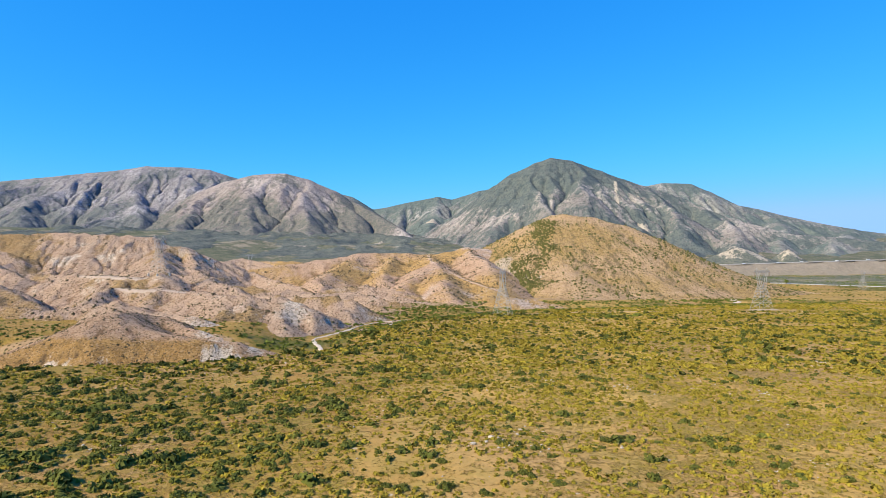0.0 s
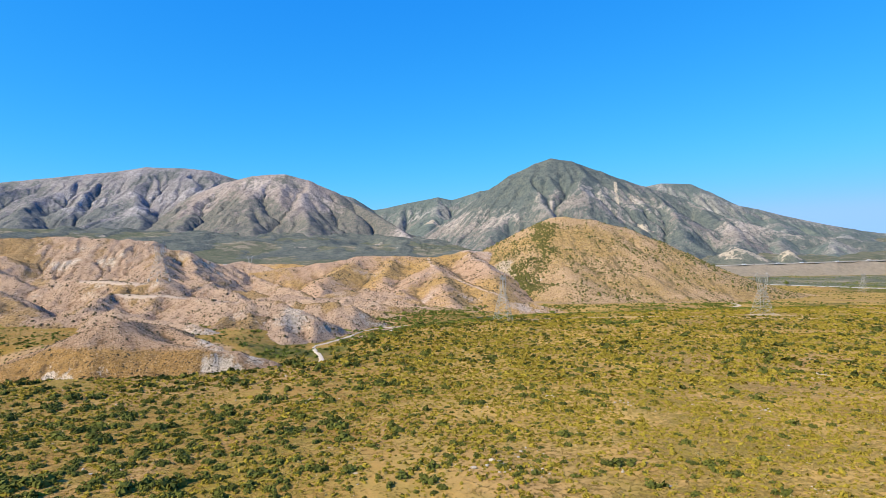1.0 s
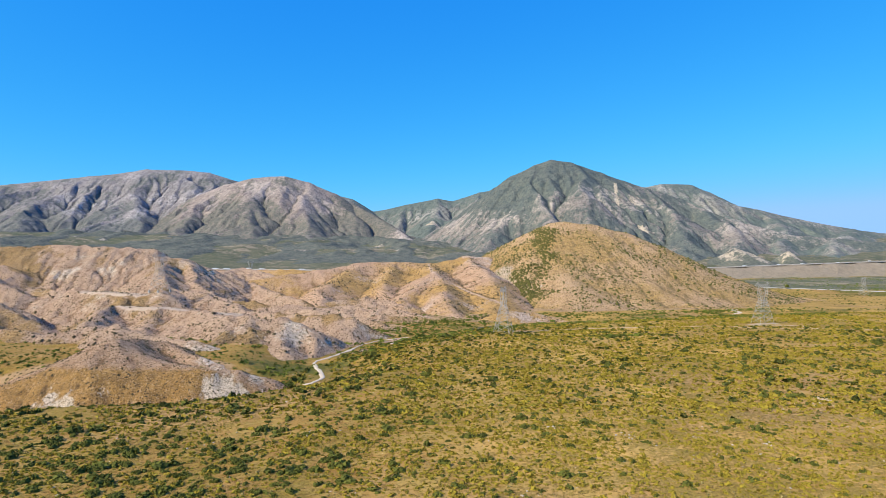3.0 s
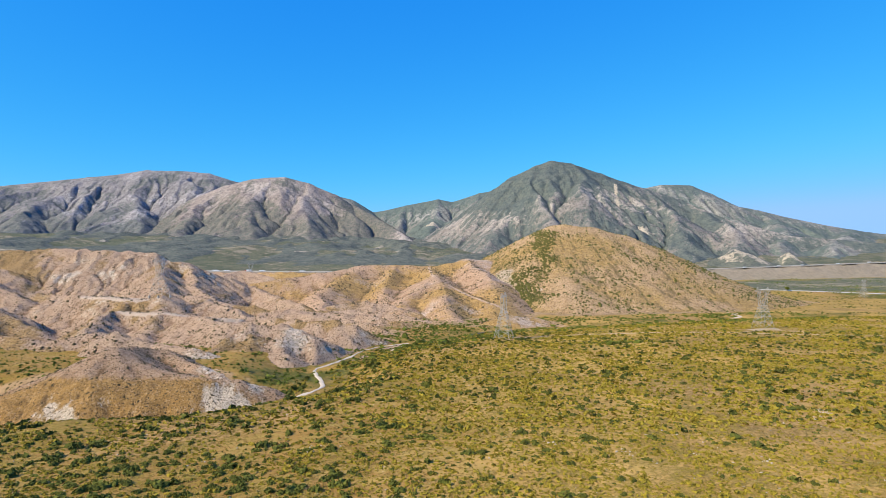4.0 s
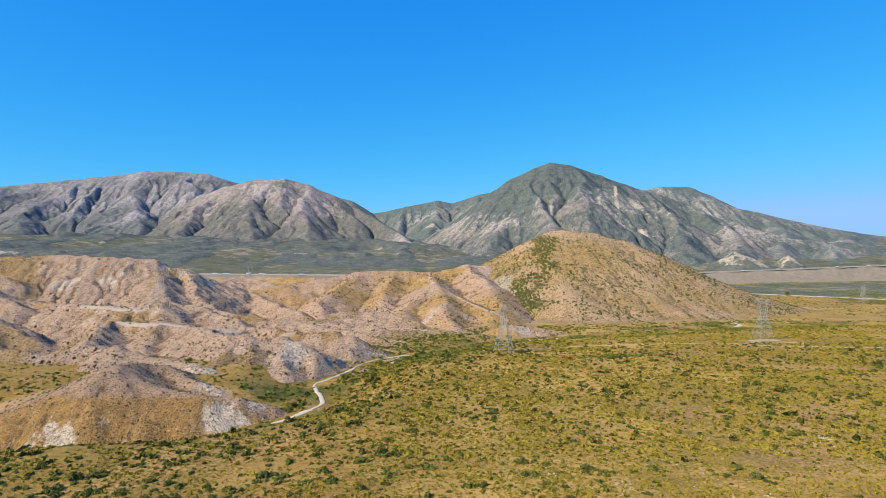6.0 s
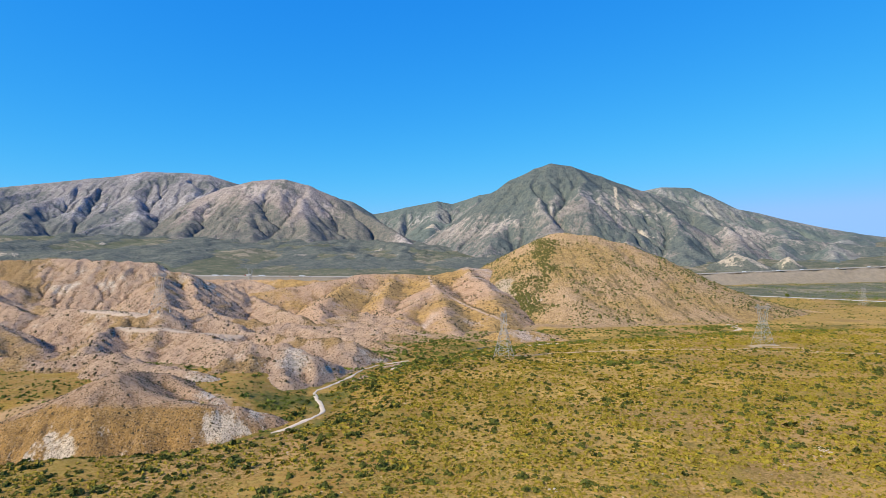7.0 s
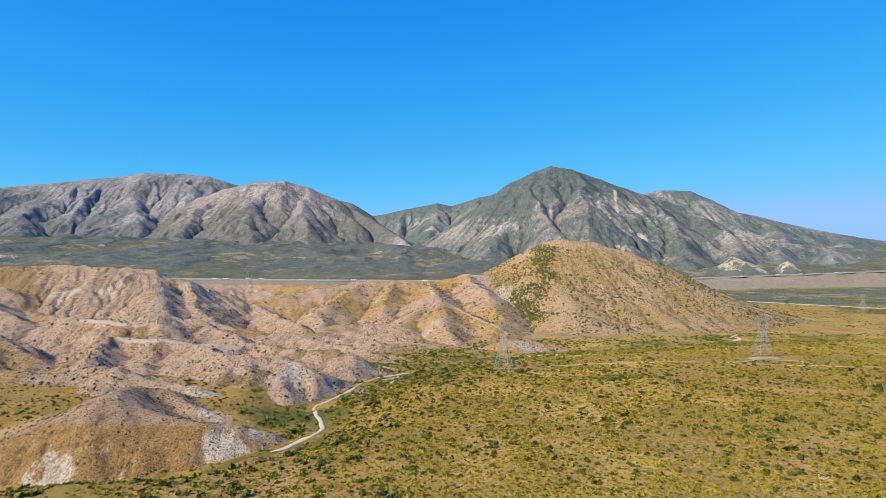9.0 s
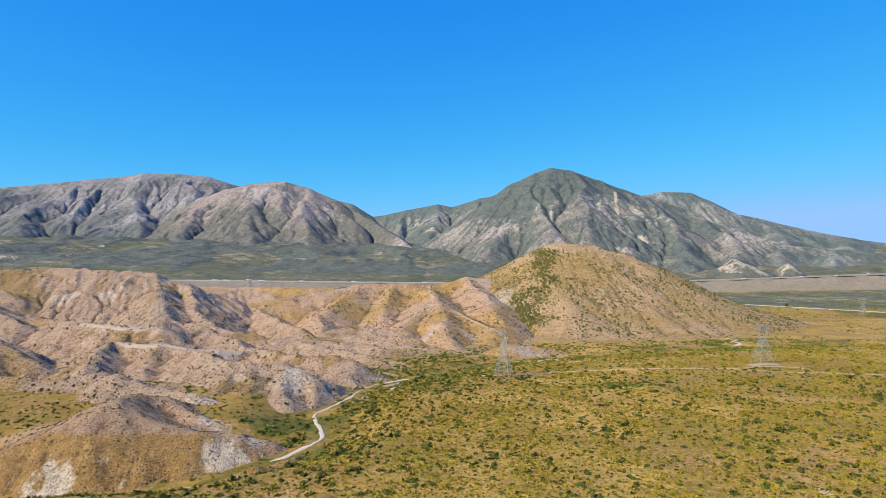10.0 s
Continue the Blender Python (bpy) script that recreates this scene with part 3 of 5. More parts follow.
MAT_PLAIN = plain_material()
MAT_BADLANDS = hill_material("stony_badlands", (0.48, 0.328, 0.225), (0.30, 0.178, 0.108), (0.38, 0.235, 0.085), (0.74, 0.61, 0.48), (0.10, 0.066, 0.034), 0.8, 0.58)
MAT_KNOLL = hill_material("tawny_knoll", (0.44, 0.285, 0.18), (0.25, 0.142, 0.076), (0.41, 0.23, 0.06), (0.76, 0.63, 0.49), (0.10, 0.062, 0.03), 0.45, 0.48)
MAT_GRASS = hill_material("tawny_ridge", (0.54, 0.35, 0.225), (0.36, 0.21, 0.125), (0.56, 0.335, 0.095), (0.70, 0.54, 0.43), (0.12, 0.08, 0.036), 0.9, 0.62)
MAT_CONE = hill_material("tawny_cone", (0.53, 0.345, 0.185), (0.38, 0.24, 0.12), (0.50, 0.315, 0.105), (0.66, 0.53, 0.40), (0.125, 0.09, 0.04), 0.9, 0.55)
# mountain rock and scrub colours have distance haze mixed in as a blue-grey tint
MAT_RANGE = mountain_material("hazed_mauve_granite", (0.275, 0.25, 0.252), (0.39, 0.362, 0.36), (0.105, 0.115, 0.115), (0.165, 0.162, 0.15), 0.02)
MAT_SHOULDER = mountain_material("hazed_brown_granite", (0.315, 0.258, 0.232), (0.41, 0.35, 0.315), (0.115, 0.118, 0.105), (0.185, 0.168, 0.142), 0.01)
MAT_PEAK = mountain_material("hazed_green_granite", (0.285, 0.248, 0.22), (0.42, 0.365, 0.315), (0.085, 0.106, 0.102), (0.135, 0.146, 0.13), 0.082)
MAT_BACK = mountain_material("hazed_chaparral", (0.25, 0.24, 0.215), (0.38, 0.355, 0.32), (0.098, 0.125, 0.118), (0.14, 0.16, 0.14), 0.09)
MAT_SAND = plain("wash_sand", (0.56, 0.46, 0.36), 0.95, 0, 2.0, 0.3)
MAT_TRACK = plain("dirt_track", (0.45, 0.33, 0.20), 0.95, 0, 4.0, 0.2)
MAT_ROAD = plain("pale_asphalt", (0.48, 0.43, 0.35), 0.9, 0, 8.0, 0.15)


# ---- terrain sheets ----
def sheet(name, xs, ys, height, mat, masks=None, above=None, label=""):
    X, Y = np.meshgrid(xs, ys)
    Z = height(X, Y)
    ny, nx = X.shape
    idx = np.arange(ny * nx).reshape(ny, nx)
    quads = np.stack([idx[:-1, :-1], idx[:-1, 1:], idx[1:, 1:], idx[1:, :-1]], -1).reshape(-1, 4)
    co = np.stack([X, Y, Z], -1).reshape(-1, 3)
    if above is not None:
        over = (Z > above(X, Y) - 2.0).ravel()
        quads = quads[over[quads].any(1)]
        used = np.unique(quads)
        remap = np.zeros(ny * nx, np.int64)
        remap[used] = np.arange(len(used))
        quads, co = remap[quads], co[used]
    me = bpy.data.meshes.new(name)
    me.vertices.add(len(co))
    me.vertices.foreach_set("co", co.astype(np.float32).ravel())
    me.loops.add(quads.size)
    me.loops.foreach_set("vertex_index", quads.astype(np.int32).ravel())
    me.polygons.add(len(quads))
    me.polygons.foreach_set("loop_start", np.arange(0, quads.size, 4, dtype=np.int32))
    me.polygons.foreach_set("use_smooth", np.ones(len(quads), bool))
    me.update(calc_edges=True)
    me.materials.append(mat)
    for key, fn in (masks or {}).items():
        a = me.attributes.new(key, "FLOAT", "POINT")
        a.data.foreach_set("value", np.clip(fn(co[:, 0], co[:, 1], co[:, 2]), 0, 1).astype(np.float32))
    ob = new(name, me)
    return tagged(ob, label, "terrain", kind="structure")


def spaced(lo, hi, fine, centre_lo, centre_hi, growth):
    """Grid lines: fine between the centres, wider and wider outside."""
    out = list(np.arange(centre_lo, centre_hi + fine, fine))
    d = fine
    while out[-1] < hi:
        d *= growth
        out.append(min(hi, out[-1] + d))
    d, first = fine, [centre_lo]
    while first[-1] > lo:
        d *= growth
        first.append(max(lo, first[-1] - d))
    return np.array(first[:0:-1] + out)


def blob(x, y, places):
    """1 at the middle of each (x, y, radius), 0 outside."""
    v = np.zeros(np.shape(x))
    for px, py, r in places:
        near = (np.abs(x - px) < 1.5 * r) & (np.abs(y - py) < 1.5 * r)
        if np.any(near):
            qx, qy = x[near], y[near]
            d = np.hypot(qx - px, qy - py) / r + 0.9 * fbm(qx, qy, 0.55 * r, 4, int(abs(px)) % 97)
            v[near] = np.maximum(v[near], 1 - d)
    return np.clip(v * 1.6, 0, 1)


VALLEY = [(-250, 362, 80), (-330, 365, 90), (-180, 392, 40), (-110, 378, 50), (-140, 395, 50), (-90, 395, 40)]


def ground_green(x, y, z):
    d, _ = along(x, y, WASH)
    return step(60, 10, d) * (0.5 + 0.8 * fbm(x, y, 30, 4, 78)) + 0.2 * step(0.05, 0.4, fbm(x, y, 130, 3, 77)) + blob(x, y, [(1020, 1190, 120), (1180, 1060, 120), (900, 1280, 60)]) * 0.9 + 0.35 * step(80, 300, x) * step(950, 500, y) * (0.7 + fbm(x, y, 60, 4, 79)) + 0.6 * step(1000, 1200, y) * step(300, 500, x) + 0.42 * blob(x, y, VALLEY)


def ground_rusty(x, y, z):
    """Redder, darker tone on the western and eastern parts of the plain and in scattered sweeps."""
    return 0.85 * step(30, -60, x - 0.12 * (y - 150) + 60 * fbm(x, y, 110, 4, 95)) + 0.5 * step(0.1, 0.4, fbm(x, y, 70, 4, 96)) + 0.75 * step(90, 190, x - 0.2 * (y - 200)) * step(700, 500, y)


def ground_far(x, y, z):
    return np.maximum(step(20, 70, y - freeway_y(x)), step(1330, 1480, y - 0.05 * x) * step(-110, -180, y - freeway_y(x)) * step(0, 300, x) * step(-0.7, -0.2, fbm(x, y, 160, 4, 88)))


def ground_bank(x, y, z):
    v = y - freeway_y(x)
    return np.maximum(step(-150, -100, v) * step(80, 30, v), step(980, 1040, y) * step(160, 60, x) * step(80, 30, v))


def ground_foot(x, y, z):
    """Where hill soil spreads over the plain at the foot of the hills."""
    h = np.maximum(np.maximum(badlands_height(x, y), grass_ridges_height(x, y)), np.maximum(cone_height(x, y), knoll_height(x, y)))
    return 0.85 * step(-16, -1, h - z) * step(5, 25, y - np.interp(x, WASH_X, WASH_Y)) * step(520, 360, x) * (1 - blob(x, y, VALLEY))


ground = sheet("ground", spaced(-5200, 5200, 3.5, -240, 240, 1.032), spaced(-2500, 5000, 3.4, 70, 500, 1.026), ground_height, MAT_PLAIN,
               {"green": ground_green, "far": ground_far, "bank": ground_bank, "foot": ground_foot, "rusty": ground_rusty}, label="dry grassy alluvial plain with scattered desert shrubs")


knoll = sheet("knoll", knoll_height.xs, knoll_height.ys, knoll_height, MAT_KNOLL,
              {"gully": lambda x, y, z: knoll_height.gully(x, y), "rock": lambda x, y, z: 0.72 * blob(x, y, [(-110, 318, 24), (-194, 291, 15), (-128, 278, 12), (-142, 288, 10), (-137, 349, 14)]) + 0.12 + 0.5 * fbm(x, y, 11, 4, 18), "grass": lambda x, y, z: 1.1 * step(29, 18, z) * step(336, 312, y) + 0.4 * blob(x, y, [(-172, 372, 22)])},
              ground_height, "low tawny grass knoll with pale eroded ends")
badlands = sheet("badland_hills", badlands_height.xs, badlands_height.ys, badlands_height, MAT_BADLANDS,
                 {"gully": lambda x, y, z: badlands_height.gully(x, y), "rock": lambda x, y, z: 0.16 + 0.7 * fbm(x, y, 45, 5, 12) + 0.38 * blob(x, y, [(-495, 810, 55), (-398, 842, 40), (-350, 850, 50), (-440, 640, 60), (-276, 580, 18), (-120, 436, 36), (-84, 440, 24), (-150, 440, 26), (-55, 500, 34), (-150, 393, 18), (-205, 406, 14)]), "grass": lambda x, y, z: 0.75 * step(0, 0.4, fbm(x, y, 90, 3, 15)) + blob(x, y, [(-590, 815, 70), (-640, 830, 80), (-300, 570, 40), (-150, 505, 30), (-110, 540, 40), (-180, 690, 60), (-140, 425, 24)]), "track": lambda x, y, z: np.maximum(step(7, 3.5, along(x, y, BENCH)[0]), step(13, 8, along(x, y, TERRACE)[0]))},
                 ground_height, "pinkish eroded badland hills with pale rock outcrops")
RIDGE_TRACK = [(-25, 1015, 0), (-16, 900, 0), (12, 840, 0), (42, 798, 0), (78, 735, 0)]
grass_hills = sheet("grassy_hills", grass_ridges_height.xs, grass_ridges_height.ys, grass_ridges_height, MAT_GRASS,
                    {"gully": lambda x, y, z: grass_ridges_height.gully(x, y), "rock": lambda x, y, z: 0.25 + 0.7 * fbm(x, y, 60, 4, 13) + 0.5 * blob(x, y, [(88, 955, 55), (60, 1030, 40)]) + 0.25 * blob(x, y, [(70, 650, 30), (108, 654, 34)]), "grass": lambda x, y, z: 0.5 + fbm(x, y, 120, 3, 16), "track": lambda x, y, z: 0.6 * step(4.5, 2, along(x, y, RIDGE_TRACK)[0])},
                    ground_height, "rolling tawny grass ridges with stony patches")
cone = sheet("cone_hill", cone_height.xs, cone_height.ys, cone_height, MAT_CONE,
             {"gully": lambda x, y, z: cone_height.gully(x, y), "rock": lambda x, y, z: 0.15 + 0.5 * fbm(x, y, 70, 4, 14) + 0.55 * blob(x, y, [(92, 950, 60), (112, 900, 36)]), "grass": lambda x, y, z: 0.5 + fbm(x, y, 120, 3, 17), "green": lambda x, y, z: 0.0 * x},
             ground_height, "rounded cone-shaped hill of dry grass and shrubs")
sheet("rocky_mound", np.arange(-290, -90, 2.5), np.arange(1090, 1220, 2.5), mound_height, MAT_PEAK, {"rock": lambda x, y, z: 0.5 + 0 * x, "green": lambda x, y, z: 0.6 + 0 * x}, ground_height, "dark rocky mound behind the grass ridges")
def foothill_height(x, y):
    v = y - freeway_y(x)
    wx = x + 60 * fbm(x, y, 300, 3, 121)
    rise = ridged(wx, y * 0.3, 330, 4, 122, 0.5) * 40 + fbm(x, y, 90, 3, 123) * 6
    h = ground_height(x, y) - 3 + (rise - 20) * step(70, 620, v)
    # a pale conical hill and a smaller bluff just behind the freeway
    rough = (ridged(x, y, 40, 4, 128) - 0.6) * 14
    h = np.maximum(h, 82 - 0.46 * np.hypot(x - 1230, y - 2500) + rough)
    return np.maximum(h, 74 - 0.8 * np.hypot(x - 1432, y - 2490) + rough)


MAT_FOOTHILL = mountain_material("foothill_chaparral", (0.30, 0.25, 0.18), (0.44, 0.36, 0.27), (0.095, 0.108, 0.092), (0.16, 0.16, 0.125), 0.20)
sheet("foothills", np.arange(-2800, 2700, 13), np.arange(1500, 3700, 13), foothill_height, MAT_FOOTHILL,
      {"gully": lambda x, y, z: 0.4 + fbm(x, y * 0.3, 90, 3, 129), "rock": lambda x, y, z: 0.35 + 0.9 * fbm(x, y, 200, 4, 124), "green": lambda x, y, z: 0.4 + 0.35 * step(100, -500, x) + 0.6 * fbm(x, y, 350, 4, 125), "scar": lambda x, y, z: np.maximum(0.9 * step(0.32, 0.55, fbm(x, y, 130, 3, 126)), blob(x, y, [(1230, 2480, 120), (1432, 2475, 70)]))}, ground_height, "dark chaparral foothills below the mountains")
SCARS = [[(978, 3400, 0), (935, 3240, 0), (912, 3120, 0)], [(1085, 3330, 0), (1130, 3180, 0)]]
SCAR_PATCHES = [(838, 2770, 75), (1330, 2690, 80), (1560, 2780, 90), (1000, 2960, 50), (-60, 4150, 110)]
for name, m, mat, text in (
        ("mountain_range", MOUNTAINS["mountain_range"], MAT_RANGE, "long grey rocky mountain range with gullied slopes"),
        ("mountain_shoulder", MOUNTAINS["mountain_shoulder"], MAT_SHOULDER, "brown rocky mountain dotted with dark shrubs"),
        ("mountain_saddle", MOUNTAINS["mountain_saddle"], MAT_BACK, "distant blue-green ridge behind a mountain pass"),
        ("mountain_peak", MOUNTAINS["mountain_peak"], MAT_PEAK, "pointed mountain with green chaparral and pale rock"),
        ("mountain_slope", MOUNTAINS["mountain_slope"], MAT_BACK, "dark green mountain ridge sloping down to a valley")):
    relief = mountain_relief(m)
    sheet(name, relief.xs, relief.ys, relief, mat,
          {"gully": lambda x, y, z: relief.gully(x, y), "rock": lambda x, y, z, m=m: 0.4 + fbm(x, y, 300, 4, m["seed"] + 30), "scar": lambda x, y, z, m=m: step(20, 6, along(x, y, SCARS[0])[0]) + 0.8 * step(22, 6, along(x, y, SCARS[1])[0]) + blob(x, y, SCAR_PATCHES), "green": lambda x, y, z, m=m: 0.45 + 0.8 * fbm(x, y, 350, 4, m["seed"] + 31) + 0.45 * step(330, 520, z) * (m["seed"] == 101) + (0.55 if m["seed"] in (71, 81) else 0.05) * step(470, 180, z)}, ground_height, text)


# ---- helpers for things ----
def part(name, bm, mat, parent=None, label="", smooth=False):
    me = bpy.data.meshes.new(name)
    bm.to_mesh(me)
    bm.free()
    for p in me.polygons:
        p.use_smooth = smooth
    me.materials.append(mat)
    ob = new(name, me)
    ob.parent = parent
    return tagged(ob, label) if label else ob


def thing(name, label, category, group="", m=None):
    ob = new(name)
    ob.empty_display_size = 0.5
    if m is not None:
        ob.matrix_basis = m
    return tagged(ob, label, category, group)


def beam(bm, a, b, w, h=None):
    """A square bar from a to b."""
    a, b = Vector(a), Vector(b)
    h = h or w
    d = b - a
    m = Matrix.Translation((a + b) / 2) @ d.to_track_quat("Z", "Y").to_matrix().to_4x4() @ Matrix.Diagonal((w, h, d.length, 1))
    bmesh.ops.create_cube(bm, size=1, matrix=m)


def block(bm, x0, x1, y0, y1, z0, z1, bevel=0.0):
    made = bmesh.ops.create_cube(bm, size=1, matrix=Matrix.Translation(((x0 + x1) / 2, (y0 + y1) / 2, (z0 + z1) / 2)) @ Matrix.Diagonal((x1 - x0, y1 - y0, z1 - z0, 1)))
    if bevel:
        edges = {e for v in made["verts"] for e in v.link_edges}
        bmesh.ops.bevel(bm, geom=list(edges), offset=bevel, segments=2, affect="EDGES")


def smooth_line(points, every):
    """A Catmull-Rom line through the points."""
    p = [points[0], *points, points[-1]]
    out = []
    for a, b, c, d in zip(p[:-3], p[1:-2], p[2:-1], p[3:]):
        n = max(2, int(math.hypot(c[0] - b[0], c[1] - b[1]) / every))
        for k in range(n):
            t = k / n
            out.append([0.5 * (2 * b[i] + (c[i] - a[i]) * t + (2 * a[i] - 5 * b[i] + 4 * c[i] - d[i]) * t * t + (3 * b[i] - a[i] - 3 * c[i] + d[i]) * t ** 3) for i in (0, 1)])
    out.append(list(points[-1][:2]))
    return np.array(out)


def ribbon(name, points, width, height, mat, label, category, every=2.5, uneven=0.0, lift=0.22, across=5, seed=0):
    """A strip that lies on the land along a line, with an uneven edge and a thin skirt."""
    line = smooth_line(points, every)
    tangent = np.gradient(line, axis=0)
    tangent /= np.linalg.norm(tangent, axis=1, keepdims=True) + 1e-9
    side = np.stack([-tangent[:, 1], tangent[:, 0]], -1)
    s = np.arange(len(line)) * every
    left = width / 2 * (1 + uneven * 2 * fbm(s, 0 * s, 14, 3, 61 + seed))
    right = width / 2 * (1 + uneven * 2 * fbm(s, 0 * s + 50, 14, 3, 62 + seed))
    cols = []
    for k in range(across):
        f = k / (across - 1)
        cols.append(line + side * (left * (1 - f) - right * f)[:, None])
    grid = np.stack(cols, 1)
    z = height(grid[..., 0], grid[..., 1]) + lift
    z[:, 0] -= lift + 0.3
    z[:, -1] -= lift + 0.3
    co = np.concatenate([grid, z[..., None]], -1).reshape(-1, 3)
    n = len(line)
    idx = np.arange(n * across).reshape(n, across)
    quads = np.stack([idx[:-1, :-1], idx[1:, :-1], idx[1:, 1:], idx[:-1, 1:]], -1).reshape(-1, 4)
    me = bpy.data.meshes.new(name)
    me.from_pydata(co.tolist(), [], quads.tolist())
    me.polygons.foreach_set("use_smooth", np.ones(len(quads), bool))
    me.flip_normals() if me.polygons[0].normal.z < 0 else None
    me.materials.append(mat)
    return tagged(new(name, me), label, category, kind="structure")


# ---- the wash, tracks and roads ----
def hills_height(x, y):
    x, y = np.asarray(x, float), np.asarray(y, float)
    return np.maximum(np.maximum(ground_height(x, y), badlands_height(x, y)), np.maximum(grass_ridges_height(x, y), np.maximum(knoll_height(x, y), cone_height(x, y))))


MAT_CUT = plain("bare_pink_earth", (0.50, 0.37, 0.28), 0.95, 0, 4.0, 0.2)
MAT_WATER = plain("still_stream", (0.10, 0.11, 0.10), 0.15, 0, 3.0, 0.2)
ribbon("wash", [p[:2] for p in WASH[4:12]], 2.4, ground_height, MAT_SAND, "pale sandy dry wash winding below a bank", "wash", 2.0, 1.1, 0.35, 7)
ribbon("wash", [(86, 600), (96, 612), (114, 622), (134, 618)], 5.0, ground_height, MAT_SAND, "pale sandy stream bed beside green scrub", "wash", 2.0, 0.6, 0.3, 5, 3)
ribbon("stream", [(22, 566), (30, 578), (44, 594), (58, 600)], 2.6, ground_height, MAT_WATER, "narrow dark stream in a sandy bed", "stream", 2.0, 0.3, 0.5, 5, 4)
ribbon("wash", [(352, 735), (372, 752), (368, 770), (384, 784), (378, 800)], 5.0, ground_height, MAT_SAND, "pale sandy wash winding through low scrub", "wash", 2.0, 0.4, 0.3, 5, 5)
ribbon("sand_bar", [(-42, 470), (-38, 485), (-37, 500)], 7.0, ground_height, MAT_SAND, "small bare sandy clearing beside the wash", "sand", 2.0, 0.4, 0.35, 5, 6)
ribbon("dirt_track", [(-8, 478), (20, 500), (58, 503), (130, 530), (200, 541), (266, 546), (296, 560), (326, 552), (330, 528), (368, 517), (430, 518), (560, 535)], 3.6, ground_height, MAT_TRACK, "pale dirt track crossing the grassy plain", "dirt track", 2.5, 0.3)
ribbon("dirt_track", [(255, 541), (300, 530), (360, 516)], 3.0, ground_height, MAT_TRACK, "faint dirt track crossing the grassy plain", "dirt track", 2.5, 0.3, 0.22, 5, 8)
ribbon("graded_pad", [(288, 566), (300, 571), (318, 569)], 13.0, ground_height, MAT_TRACK, "bare graded earth pad under a pylon", "earth pad", 2.0, 0.3, 0.15, 7, 9)
ribbon("bench_clearing", [(-158, 498), (-150, 512)], 6.0, lambda x, y: badlands_height(x, y), MAT_CUT, "small bare clearing at the end of a cut road", "dirt road", 2.0, 0.4, 0.4, 7, 11)



def level(x, y):
    return freeway_z(x) + 0 * y


def freeway_line(offset, x0=-1700, x1=3300, every=60):
    n = 1 / math.hypot(1, 0.3)
    return [(x - 0.3 * n * offset, freeway_y(x) + n * offset) for x in range(x0, x1, every)]


MAT_CONCRETE = plain("pale_concrete", (0.50, 0.47, 0.42), 0.85, 0, 6.0, 0.12)
ribbon("freeway", freeway_line(-8.5), 13.0, level, MAT_ROAD, "pale asphalt freeway carriageway on an embankment", "freeway", 20, 0, 0.5, 3)
ribbon("freeway", freeway_line(8.5), 13.0, lambda x, y: level(x, y) + 0.8, MAT_ROAD, "pale asphalt far freeway carriageway", "freeway", 20, 0, 0.5, 3)
for offset, z, text in ((-15.6, 0.4, "long pale concrete barrier beside the freeway"), (15.8, 1.2, "long pale concrete barrier beyond the freeway")):
    bm = bmesh.new()
    pts = freeway_line(offset)
    for (xa, ya), (xb, yb) in zip(pts[:-1], pts[1:]):
        beam(bm, (xa, ya, float(freeway_z(xa)) + z + 0.2), (xb, yb, float(freeway_z(xb)) + z + 0.2), 0.6, 0.6)
    tagged(part("barrier", bm, MAT_CONCRETE), text, "barrier", kind="structure")
MAT_BALLAST = plain("pale_gravel", (0.46, 0.43, 0.38), 0.95, 0, 5.0, 0.2)
ribbon("valley_road", [q[:2] for q in RAIL], 10.0, lambda x, y: along(x, y, RAIL)[1], MAT_BALLAST, "straight pale gravel road on a low bank", "road", 15, 0.1, 0.8, 5)


# ---- pylons ----
MAT_STEEL = plain("galvanised_steel", (0.36, 0.34, 0.31), 0.7, 0.0, 2.0, 0.2)
MAT_GLASS = plain("brown_porcelain", (0.20, 0.12, 0.08), 0.3, 0, 1.0, 0.2)
PYLON_GROUP = "power line pylons"


